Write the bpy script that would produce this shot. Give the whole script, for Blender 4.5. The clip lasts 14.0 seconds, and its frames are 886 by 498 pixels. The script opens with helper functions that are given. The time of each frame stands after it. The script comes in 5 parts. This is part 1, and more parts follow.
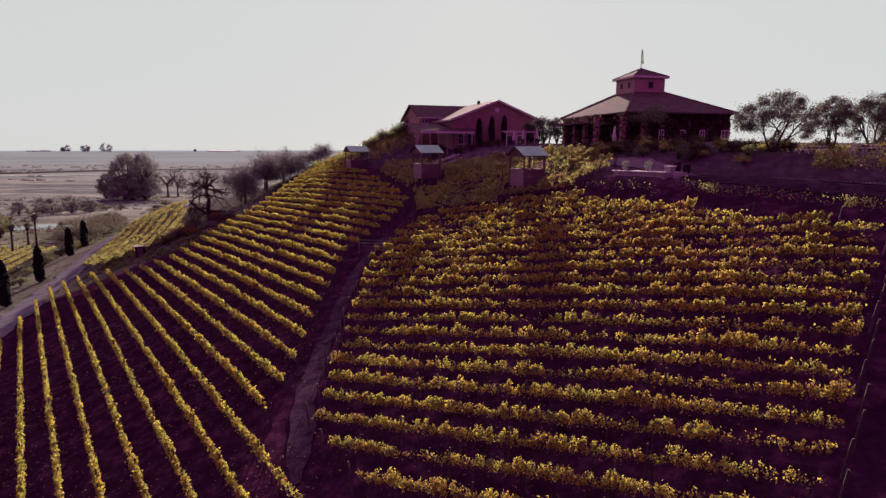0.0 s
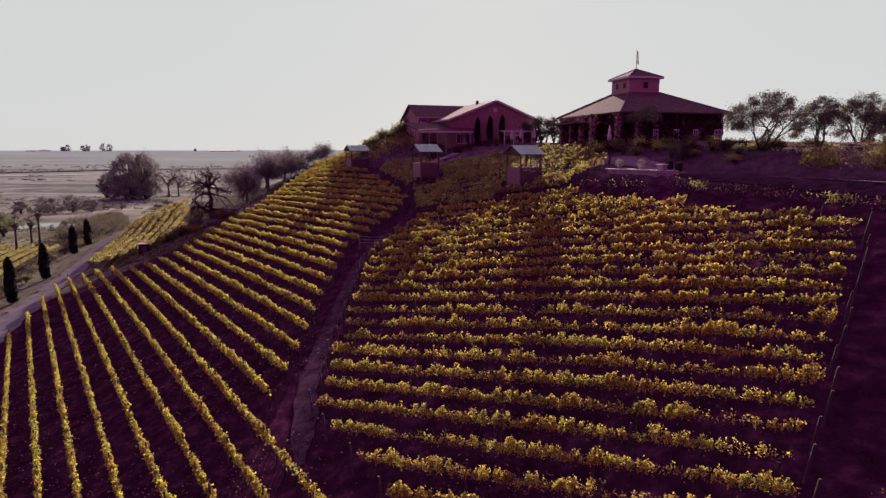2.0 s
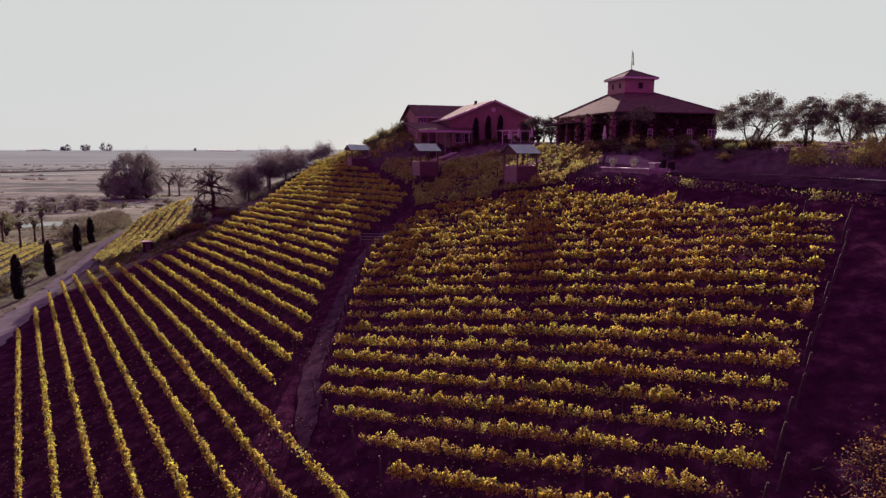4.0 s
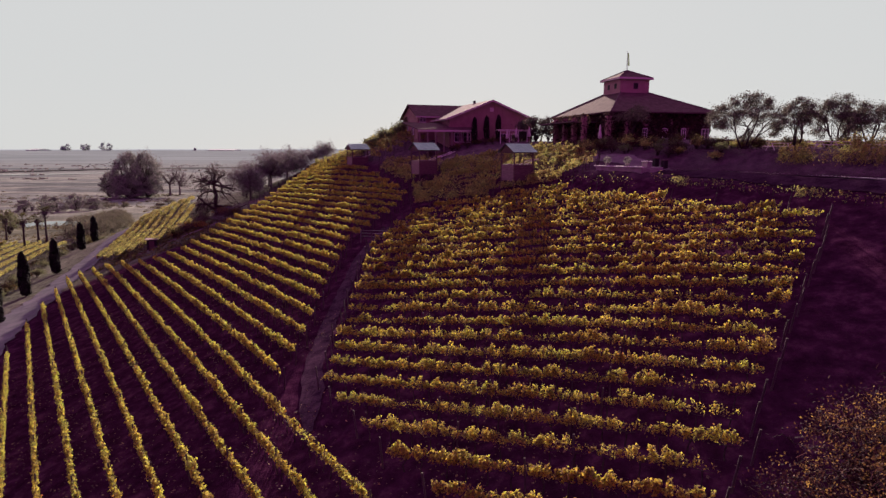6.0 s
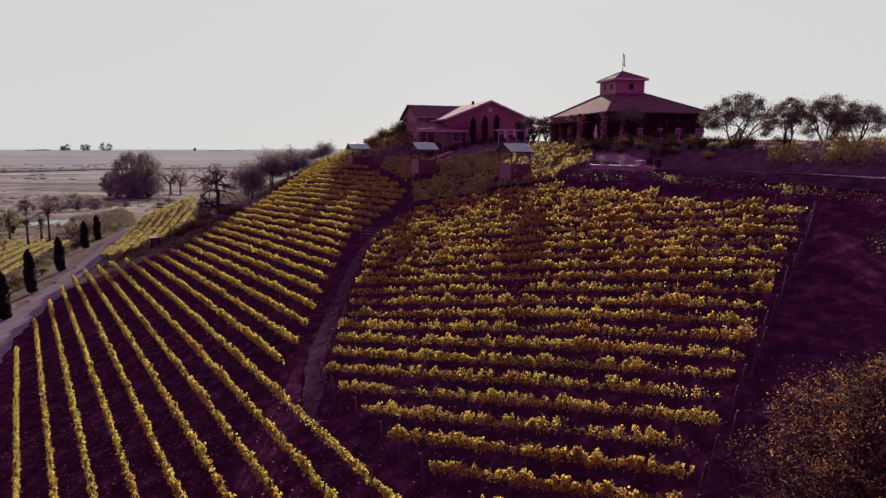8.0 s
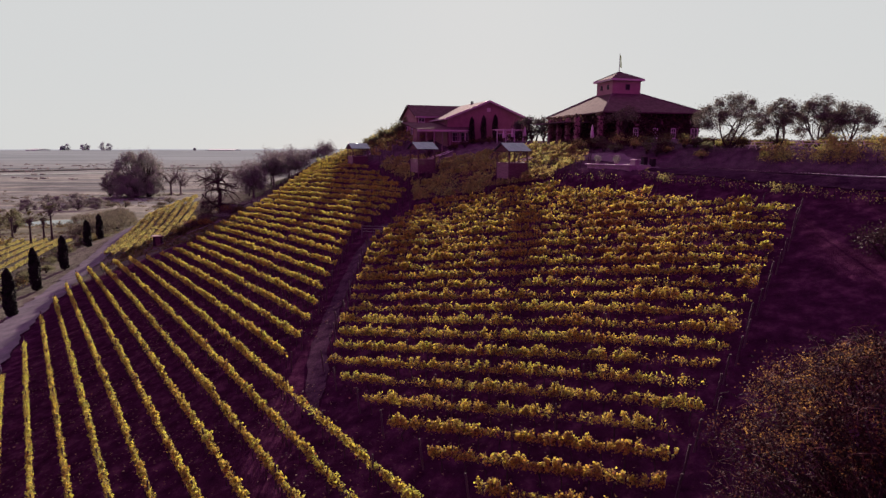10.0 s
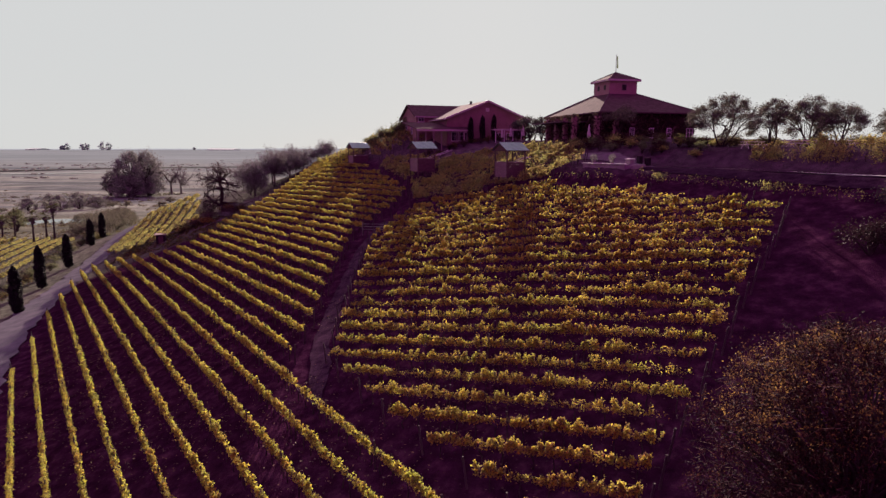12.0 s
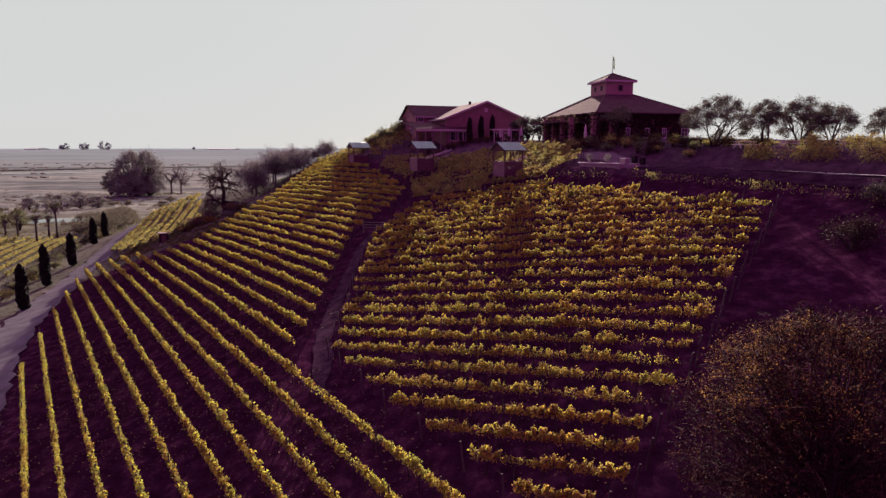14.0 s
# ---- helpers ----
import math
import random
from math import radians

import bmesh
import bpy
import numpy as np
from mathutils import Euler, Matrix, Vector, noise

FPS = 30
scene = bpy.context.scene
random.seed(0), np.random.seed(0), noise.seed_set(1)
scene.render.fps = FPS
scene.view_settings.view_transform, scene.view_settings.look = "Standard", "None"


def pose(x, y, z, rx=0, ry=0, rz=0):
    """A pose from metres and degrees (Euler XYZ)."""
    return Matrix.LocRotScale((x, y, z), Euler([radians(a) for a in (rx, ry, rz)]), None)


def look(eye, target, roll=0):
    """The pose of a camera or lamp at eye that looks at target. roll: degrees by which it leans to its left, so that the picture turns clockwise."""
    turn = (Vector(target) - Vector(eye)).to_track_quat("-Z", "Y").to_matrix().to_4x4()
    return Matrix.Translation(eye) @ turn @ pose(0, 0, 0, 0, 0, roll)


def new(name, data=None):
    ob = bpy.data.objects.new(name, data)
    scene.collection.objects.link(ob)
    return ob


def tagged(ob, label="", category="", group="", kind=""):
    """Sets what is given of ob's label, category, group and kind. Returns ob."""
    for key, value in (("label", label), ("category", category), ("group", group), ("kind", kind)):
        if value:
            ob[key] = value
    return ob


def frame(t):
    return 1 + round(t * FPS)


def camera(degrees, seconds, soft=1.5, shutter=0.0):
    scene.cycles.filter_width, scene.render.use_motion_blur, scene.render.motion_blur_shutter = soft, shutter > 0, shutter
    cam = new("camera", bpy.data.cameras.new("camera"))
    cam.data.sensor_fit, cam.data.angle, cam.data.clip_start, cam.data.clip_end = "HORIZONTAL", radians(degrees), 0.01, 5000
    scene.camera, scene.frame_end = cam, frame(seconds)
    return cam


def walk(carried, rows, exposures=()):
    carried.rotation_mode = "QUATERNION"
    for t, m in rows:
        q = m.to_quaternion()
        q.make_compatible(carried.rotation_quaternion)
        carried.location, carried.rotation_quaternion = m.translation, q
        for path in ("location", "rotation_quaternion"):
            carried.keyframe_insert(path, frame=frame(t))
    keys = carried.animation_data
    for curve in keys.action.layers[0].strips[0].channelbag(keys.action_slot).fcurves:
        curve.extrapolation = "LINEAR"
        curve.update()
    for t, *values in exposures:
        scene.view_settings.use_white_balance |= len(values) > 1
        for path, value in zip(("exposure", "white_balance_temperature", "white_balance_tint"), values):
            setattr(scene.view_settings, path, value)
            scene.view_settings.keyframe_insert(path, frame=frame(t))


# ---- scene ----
cam = camera(73.76, 14.0, soft=1.4)
# seconds, x, y, z, downward tilt, yaw
PATH = [
    (0.0, 0.0, 0.0, 17.0, 9.504, 0.051), (0.5, 0.048, -0.412, 16.976, 9.51, 0.05), (1.0, 0.095, -0.827, 16.949, 9.517, 0.051),
    (1.5, 0.136, -1.239, 16.927, 9.523, 0.051), (2.0, 0.18, -1.656, 16.906, 9.53, 0.049), (2.5, 0.221, -2.075, 16.889, 9.536, 0.046),
    (3.0, 0.261, -2.498, 16.872, 9.543, 0.044), (5.5, 0.443, -4.641, 16.789, 9.596, 0.031), (6.0, 0.482, -5.076, 16.758, 9.598, 0.027),
    (6.5, 0.514, -5.501, 16.735, 9.599, 0.024), (7.0, 0.549, -5.917, 16.715, 9.597, 0.019), (7.5, 0.583, -6.32, 16.701, 9.595, 0.014),
    (8.0, 0.614, -6.718, 16.685, 9.593, 0.008), (10.5, 0.736, -8.428, 16.638, 9.616, -0.025), (11.0, 0.752, -8.782, 16.635, 9.628, -0.033),
    (11.5, 0.766, -9.139, 16.631, 9.64, -0.042), (12.0, 0.779, -9.502, 16.628, 9.653, -0.05), (12.5, 0.788, -9.869, 16.632, 9.663, -0.06),
    (13.0, 0.8, -10.242, 16.637, 9.671, -0.072), (13.5, 0.814, -10.619, 16.641, 9.679, -0.085), (14.0, 0.831, -11.0, 16.642, 9.686, -0.099)]
walk(cam, [(t, pose(x, y, z, 90 - tilt, 0, yaw)) for t, x, y, z, tilt, yaw in PATH],
     exposures=[(0.0, 1.0, 6300, 39), (14.0, 1.0, 6300, 39)])

# ---- sky and sun ----
SUN_TO = Vector((0.065, 1.0, 0.322)).normalized()
world = bpy.data.worlds.new("world")
scene.world = world
world.use_nodes = True
wn, wl = world.node_tree.nodes, world.node_tree.links
wn.clear()
w_out = wn.new("ShaderNodeOutputWorld")
w_add = wn.new("ShaderNodeAddShader")
w_sky = wn.new("ShaderNodeTexSky")
w_sky.sky_type = 'NISHITA'
w_sky.sun_disc = False
w_sky.sun_elevation = math.asin(SUN_TO.z)
w_sky.sun_rotation = math.atan2(SUN_TO.x, SUN_TO.y)
w_sky.air_density, w_sky.dust_density, w_sky.ozone_density = 1.0, 0.6, 1.0
w_b1 = wn.new("ShaderNodeBackground")
w_b1.inputs["Strength"].default_value = 0.001
w_b2 = wn.new("ShaderNodeBackground")          # thin high haze, bright towards the low sun, dim and mauve away from it
w_dir = wn.new("ShaderNodeTexCoord")
w_dot = wn.new("ShaderNodeVectorMath")
w_dot.operation = 'DOT_PRODUCT'
w_dot.inputs[1].default_value = Vector((0.05, 1.0, 0.12)).normalized()
w_map = wn.new("ShaderNodeMapRange")
w_map.inputs["From Min"].default_value, w_map.inputs["From Max"].default_value = -1.0, 1.0
w_ramp = wn.new("ShaderNodeValToRGB")
w_e = w_ramp.color_ramp.elements
w_e[0].position, w_e[0].color = 0.0, (0.16, 0.014, 0.135, 1)
w_e[1].position, w_e[1].color = 0.86, (0.290, 0.345, 0.283, 1)
w_k = w_e.new(0.5)
w_k.color = (0.215, 0.050, 0.195, 1)
wl.new(w_dir.outputs["Generated"], w_dot.inputs[0])
wl.new(w_dot.outputs["Value"], w_map.inputs["Value"])
wl.new(w_map.outputs["Result"], w_ramp.inputs["Fac"])
wl.new(w_ramp.outputs["Color"], w_b2.inputs["Color"])
w_b2.inputs["Strength"].default_value = 1.0
wl.new(w_sky.outputs["Color"], w_b1.inputs["Color"])
wl.new(w_b1.outputs[0], w_add.inputs[0])
wl.new(w_b2.outputs[0], w_add.inputs[1])
wl.new(w_add.outputs[0], w_out.inputs["Surface"])
sun_data = bpy.data.lights.new("sun", 'SUN')
sun_data.energy, sun_data.angle, sun_data.color = 5.0, radians(0.6), (1.0, 0.87, 0.63)
sun = new("sun", sun_data)
sun.matrix_world = look(SUN_TO * 200, (0, 0, 0))


# ---- materials ----
def base_material(name, rough=0.8, metal=0.0, spec=0.3):
    m = bpy.data.materials.new(name)
    m.use_nodes = True
    b = m.node_tree.nodes["Principled BSDF"]
    b.inputs["Roughness"].default_value = rough
    b.inputs["Metallic"].default_value = metal
    b.inputs["Specular IOR Level"].default_value = spec
    return m, m.node_tree.nodes, m.node_tree.links, b


def ramp(nodes, stops):
    r = nodes.new("ShaderNodeValToRGB")
    e = r.color_ramp.elements
    while len(e) < len(stops):
        e.new(0.5)
    for k, (p, c) in zip(e, stops):
        k.position, k.color = p, (*c, 1)
    return r


def noise_at(nodes, links, scale, detail=4.0, rough=0.6, stretch=None, coords="position"):
    n = nodes.new("ShaderNodeTexNoise")
    n.inputs["Scale"].default_value, n.inputs["Detail"].default_value, n.inputs["Roughness"].default_value = scale, detail, rough
    if coords == "position":
        g = nodes.new("ShaderNodeNewGeometry").outputs["Position"]
    else:
        g = nodes.new("ShaderNodeTexCoord").outputs["Object"]
    if stretch:
        mp = nodes.new("ShaderNodeMapping")
        mp.inputs["Scale"].default_value = stretch
        links.new(g, mp.inputs["Vector"])
        g = mp.outputs["Vector"]
    links.new(g, n.inputs["Vector"])
    return n


def mixed(nodes, links, fac, a, b, mode='MIX'):
    m = nodes.new("ShaderNodeMix")
    m.data_type, m.blend_type = 'RGBA', mode
    for s, v in ((m.inputs[0], fac), (m.inputs[6], a), (m.inputs[7], b)):
        if isinstance(v, (int, float)):
            s.default_value = v
        elif isinstance(v, tuple):
            s.default_value = (*v, 1)
        else:
            links.new(v, s)
    return m.outputs[2]


def surface(name, dark, light, scale=3.0, rough=0.8, metal=0.0, bump=0.3, fine=40.0, stretch=None, coords="object", spec=0.3, vary=0.25):
    """Plain matter with stains at a large scale, grain at a small one, and fine relief."""
    m, n, l, b = base_material(name, rough, metal, spec)
    n1 = noise_at(n, l, scale, 5, 0.6, stretch, coords)
    n2 = noise_at(n, l, fine, 3, 0.6, stretch, coords)
    c = ramp(n, [(0.3, dark), (0.7, light)])
    l.new(n1.outputs["Fac"], c.inputs["Fac"])
    g = ramp(n, [(0.3, (1 - vary,) * 3), (0.7, (1.0, 1.0, 1.0))])
    l.new(n2.outputs["Fac"], g.inputs["Fac"])
    col = mixed(n, l, 1.0, c.outputs["Color"], g.outputs["Color"], 'MULTIPLY')
    oi = n.new("ShaderNodeObjectInfo")
    r = ramp(n, [(0.0, (0.86, 0.86, 0.86)), (1.0, (1.0, 1.0, 1.0))])
    l.new(oi.outputs["Random"], r.inputs["Fac"])
    col = mixed(n, l, 1.0, col, r.outputs["Color"], 'MULTIPLY')
    l.new(col, b.inputs["Base Color"])
    if bump:
        bp = n.new("ShaderNodeBump")
        bp.inputs["Strength"].default_value, bp.inputs["Distance"].default_value = bump, 0.02
        l.new(n2.outputs["Fac"], bp.inputs["Height"])
        l.new(bp.outputs["Normal"], b.inputs["Normal"])
    return m


def leaf_material(name, stops, patch_scale=0.12, patch=None, lets=0.5, rough=0.75, glow=(1.0, 1.0, 1.0)):
    """Thin leaves: colour differs from leaf to leaf and from patch to patch, light passes."""
    m, n, l, b = base_material(name, rough, 0.0, 0.12)
    g = n.new("ShaderNodeNewGeometry")
    r = ramp(n, stops)
    l.new(g.outputs["Random Per Island"], r.inputs["Fac"])
    col = r.outputs["Color"]
    if patch:
        n1 = noise_at(n, l, patch_scale, 3, 0.55)
        k = ramp(n, [(0.46, (0, 0, 0)), (0.66, (1, 1, 1))])
        l.new(n1.outputs["Fac"], k.inputs["Fac"])
        f = n.new("ShaderNodeMath")
        f.operation = 'MULTIPLY'
        l.new(k.outputs["Color"], f.inputs[0])
        f.inputs[1].default_value = 0.55
        col = mixed(n, l, f.outputs[0], col, mixed(n, l, 0.5, col, patch))
        # vine by vine: some still lime green, some already dull and rusty
        n2 = noise_at(n, l, 0.6, 2, 0.5)
        green = ramp(n, [(0.52, (0, 0, 0)), (0.64, (0.62, 0.62, 0.62))])
        dull = ramp(n, [(0.35, (0.68, 0.68, 0.68)), (0.47, (0, 0, 0))])
        l.new(n2.outputs["Fac"], green.inputs["Fac"])
        l.new(n2.outputs["Fac"], dull.inputs["Fac"])
        col = mixed(n, l, green.outputs["Color"], col, mixed(n, l, 1.0, col, (0.86, 1.08, 1.0), 'MULTIPLY'))
        col = mixed(n, l, dull.outputs["Color"], col, mixed(n, l, 1.0, col, (0.68, 0.53, 0.66), 'MULTIPLY'))
    l.new(col, b.inputs["Base Color"])
    t = n.new("ShaderNodeBsdfTranslucent")
    l.new(mixed(n, l, 1.0, col, glow, 'MULTIPLY'), t.inputs["Color"])
    mx = n.new("ShaderNodeMixShader")
    mx.inputs[0].default_value = lets
    l.new(b.outputs[0], mx.inputs[1])
    l.new(t.outputs[0], mx.inputs[2])
    l.new(mx.outputs[0], n["Material Output"].inputs["Surface"])
    return m


def ground_material():
    """Tilled dark soil on the hill, dry grass on its top, pale fields on the plain."""
    m, n, l, b = base_material("soil_and_fields", 1.0, 0.0, 0.0)
    pos = n.new("ShaderNodeNewGeometry")
    sep = n.new("ShaderNodeSeparateXYZ")
    l.new(pos.outputs["Position"], sep.inputs[0])
    big = noise_at(n, l, 0.08, 5, 0.6)
    mid = noise_at(n, l, 0.9, 5, 0.65)
    fine = noise_at(n, l, 9.0, 4, 0.7)
    soil = ramp(n, [(0.25, (0.018, 0.004, 0.015)), (0.52, (0.050, 0.0135, 0.039)), (0.75, (0.125, 0.045, 0.090))])
    l.new(mid.outputs["Fac"], soil.inputs["Fac"])
    litter = ramp(n, [(0.60, (0, 0, 0)), (0.72, (1, 1, 1))])
    l.new(fine.outputs["Fac"], litter.inputs["Fac"])
    soil_c = mixed(n, l, litter.outputs["Color"], soil.outputs["Color"], (0.075, 0.038, 0.047))
    # dry plain: long fields and ditches
    f1 = noise_at(n, l, 1.0, 4, 0.55, (0.0022, 0.008, 0.0))
    f2 = noise_at(n, l, 1.0, 7, 0.7, (0.035, 0.05, 0.0))
    fields = ramp(n, [(0.32, (0.14, 0.15, 0.148)), (0.42, (0.30, 0.31, 0.28)), (0.52, (0.43, 0.425, 0.35)), (0.58, (0.21, 0.22, 0.21)), (0.66, (0.38, 0.385, 0.33)), (0.76, (0.27, 0.28, 0.25))])
    l.new(f1.outputs["Fac"], fields.inputs["Fac"])
    tuft = ramp(n, [(0.35, (0.45, 0.45, 0.47)), (0.62, (1.0, 1.0, 1.0))])
    l.new(f2.outputs["Fac"], tuft.inputs["Fac"])
    plain_c = mixed(n, l, 1.0, fields.outputs["Color"], tuft.outputs["Color"], 'MULTIPLY')
    clod = ramp(n, [(0.36, (0.55, 0.55, 0.56)), (0.6, (1.0, 1.0, 1.0))])
    l.new(mid.outputs["Fac"], clod.inputs["Fac"])
    plain_c = mixed(n, l, 1.0, plain_c, clod.outputs["Color"], 'MULTIPLY')
    # rough dry pasture near the road
    past = ramp(n, [(0.32, (0.085, 0.085, 0.07)), (0.5, (0.17, 0.165, 0.125)), (0.68, (0.27, 0.255, 0.20))])
    l.new(f2.outputs["Fac"], past.inputs["Fac"])
    past_c = mixed(n, l, 1.0, past.outputs["Color"], clod.outputs["Color"], 'MULTIPLY')
    near = n.new("ShaderNodeMapRange")
    near.inputs["From Min"].default_value, near.inputs["From Max"].default_value = 330.0, 230.0
    l.new(sep.outputs["Y"], near.inputs["Value"])
    plain_c = mixed(n, l, near.outputs["Result"], plain_c, past_c)
    # the plain pales and turns bluer with distance: haze painted into its colour
    haze_mix = n.new("ShaderNodeMapRange")
    haze_mix.inputs["From Min"].default_value, haze_mix.inputs["From Max"].default_value = 420.0, 1500.0
    l.new(sep.outputs["Y"], haze_mix.inputs["Value"])
    haze_tone = ramp(n, [(0.35, (0.18, 0.225, 0.22)), (0.65, (0.27, 0.325, 0.315))])
    l.new(f1.outputs["Fac"], haze_tone.inputs["Fac"])
    plain_c = mixed(n, l, haze_mix.outputs["Result"], plain_c, haze_tone.outputs["Color"])
    # the plain begins west of the lower road
    edge = n.new("ShaderNodeMath")
    edge.operation = 'MULTIPLY_ADD'
    l.new(sep.outputs["Y"], edge.inputs[0])
    edge.inputs[1].default_value = 0.33
    l.new(sep.outputs["X"], edge.inputs[2])
    jit = n.new("ShaderNodeMath")
    jit.operation = 'MULTIPLY_ADD'
    l.new(big.outputs["Fac"], jit.inputs[0])
    jit.inputs[1].default_value = 14.0
    l.new(edge.outputs[0], jit.inputs[2])
    side = n.new("ShaderNodeMapRange")
    side.inputs["From Min"].default_value, side.inputs["From Max"].default_value = -24.0, -30.0
    l.new(jit.outputs[0], side.inputs["Value"])
    beyond = n.new("ShaderNodeMapRange")
    beyond.inputs["From Min"].default_value, beyond.inputs["From Max"].default_value = 150.0, 170.0
    l.new(sep.outputs["Y"], beyond.inputs["Value"])
    either = n.new("ShaderNodeMath")
    either.operation = 'MAXIMUM'
    l.new(side.outputs["Result"], either.inputs[0])
    l.new(beyond.outputs["Result"], either.inputs[1])
    # dry grass round the oak, west of the footpath
    slant = n.new("ShaderNodeMath")
    slant.operation = 'MULTIPLY_ADD'
    l.new(sep.outputs["X"], slant.inputs[0])
    slant.inputs[1].default_value = -0.72
    l.new(sep.outputs["Y"], slant.inputs[2])
    above = n.new("ShaderNodeMapRange")
    above.inputs["From Min"].default_value, above.inputs["From Max"].default_value = 122.5, 126.0
    l.new(slant.outputs[0], above.inputs["Value"])
    west = n.new("ShaderNodeMapRange")
    west.inputs["From Min"].default_value, west.inputs["From Max"].default_value = -34.0, -37.0
    l.new(sep.outputs["X"], west.inputs["Value"])
    both = n.new("ShaderNodeMath")
    both.operation = 'MINIMUM'
    l.new(above.outputs["Result"], both.inputs[0])
    l.new(west.outputs["Result"], both.inputs[1])
    wide = n.new("ShaderNodeMath")
    wide.operation = 'MAXIMUM'
    l.new(either.outputs[0], wide.inputs[0])
    l.new(both.outputs[0], wide.inputs[1])
    either = wide
    grass = ramp(n, [(0.3, (0.058, 0.033, 0.056)), (0.7, (0.150, 0.102, 0.130))])
    l.new(mid.outputs["Fac"], grass.inputs["Fac"])
    up = n.new("ShaderNodeMapRange")
    up.inputs["From Min"].default_value, up.inputs["From Max"].default_value = 13.6, 15.0
    l.new(sep.outputs["Z"], up.inputs["Value"])
    hill_c = mixed(n, l, up.outputs["Result"], soil_c, grass.outputs["Color"])
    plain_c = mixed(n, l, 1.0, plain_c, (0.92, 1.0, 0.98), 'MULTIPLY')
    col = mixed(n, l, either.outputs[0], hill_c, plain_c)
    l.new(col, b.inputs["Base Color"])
    bp = n.new("ShaderNodeBump")
    bp.inputs["Strength"].default_value, bp.inputs["Distance"].default_value = 1.0, 0.22
    l.new(mixed(n, l, 0.5, mid.outputs["Fac"], fine.outputs["Fac"]), bp.inputs["Height"])
    l.new(bp.outputs["Normal"], b.inputs["Normal"])
    return m


M_GROUND = ground_material()
M_DIRT = surface("packed_dirt", (0.14, 0.105, 0.135), (0.24, 0.19, 0.225), 0.7, 0.95, 0, 0.5, 9.0, coords="position", spec=0.0)
M_LANE = surface("leaf_strewn_dirt", (0.040, 0.018, 0.040), (0.135, 0.080, 0.115), 1.2, 0.95, 0, 0.5, 7.0, coords="position", vary=0.5, spec=0.0)
M_TRACK = surface("rolled_headland_soil", (0.028, 0.010, 0.028), (0.090, 0.046, 0.080), 0.9, 0.95, 0, 0.5, 6.0, coords="position", vary=0.5, spec=0.0)
M_ROAD = surface("worn_gravel_road", (0.125, 0.122, 0.142), (0.235, 0.225, 0.245), 0.5, 0.9, 0, 0.4, 12.0, coords="position", spec=0.02)
M_VINE = leaf_material("vine_leaf", [(0.0, (0.06, 0.022, 0.042)), (0.26, (0.19, 0.14, 0.085)), (0.52, (0.40, 0.38, 0.085)), (0.80, (0.68, 0.635, 0.075)), (0.95, (0.71, 0.50, 0.065)), (1.0, (0.40, 0.14, 0.07))],
                       0.07, (0.60, 0.35, 0.09), 0.46)
M_VINE_GOLD = leaf_material("vine_leaf_gold", [(0.0, (0.08, 0.04, 0.045)), (0.22, (0.22, 0.19, 0.08)), (0.52, (0.43, 0.42, 0.085)), (0.8, (0.68, 0.66, 0.085)), (0.95, (0.70, 0.55, 0.07)), (1.0, (0.42, 0.14, 0.06))],
                            0.1, (0.64, 0.48, 0.095), 0.46)
M_VINE_GREEN = leaf_material("vine_leaf_green", [(0.0, (0.08, 0.06, 0.05)), (0.3, (0.24, 0.235, 0.10)), (0.75, (0.47, 0.465, 0.135)), (0.95, (0.62, 0.55, 0.14)), (1.0, (0.34, 0.17, 0.08))],
                             0.12, (0.48, 0.40, 0.11), 0.48)
M_FALLEN = leaf_material("fallen_leaf", [(0.0, (0.05, 0.025, 0.03)), (0.6, (0.14, 0.08, 0.07)), (1.0, (0.30, 0.20, 0.11))], lets=0.1)
M_LEAF_DARK = leaf_material("olive_leaf", [(0.0, (0.06, 0.06, 0.05)), (0.6, (0.12, 0.115, 0.092)), (1.0, (0.20, 0.18, 0.14))], lets=0.3)
M_LEAF_SHRUB = leaf_material("shrub_leaf", [(0.0, (0.05, 0.045, 0.028)), (0.6, (0.11, 0.10, 0.04)), (1.0, (0.20, 0.15, 0.05))], lets=0.35)
M_LEAF_RUSSET = leaf_material("russet_leaf", [(0.0, (0.014, 0.004, 0.009)), (0.6, (0.040, 0.012, 0.018)), (0.92, (0.10, 0.042, 0.034)), (1.0, (0.20, 0.11, 0.055))], lets=0.3)
M_TWIG_BANK = leaf_material("mauve_grey_twig", [(0.0, (0.014, 0.005, 0.009)), (0.75, (0.042, 0.018, 0.022)), (1.0, (0.21, 0.115, 0.095))], lets=0.15)
M_LEAF_CYPRESS = leaf_material("cypress_leaf", [(0.0, (0.014, 0.018, 0.016)), (1.0, (0.035, 0.04, 0.032))], lets=0.1)
M_TWIG = leaf_material("fine_twig", [(0.0, (0.11, 0.10, 0.10)), (1.0, (0.25, 0.235, 0.235))], lets=0.3)
# far leaves paled towards grey-blue in colour, as haze would
M_LEAF_FAR = leaf_material("hazed_far_leaf", [(0.0, (0.27, 0.33, 0.35)), (1.0, (0.38, 0.44, 0.45))], lets=0.5)
M_TWIG_DARK = leaf_material("dark_fine_twig", [(0.0, (0.022, 0.012, 0.014)), (1.0, (0.065, 0.038, 0.04))], lets=0.2)
M_TWIG_OAK = leaf_material("brown_fine_twig", [(0.0, (0.06, 0.042, 0.045)), (1.0, (0.15, 0.11, 0.105))], lets=0.25)
M_LEAF_GUM = leaf_material("eucalyptus_leaf", [(0.0, (0.13, 0.14, 0.13)), (0.6, (0.22, 0.22, 0.20)), (1.0, (0.32, 0.30, 0.27))], lets=0.3)
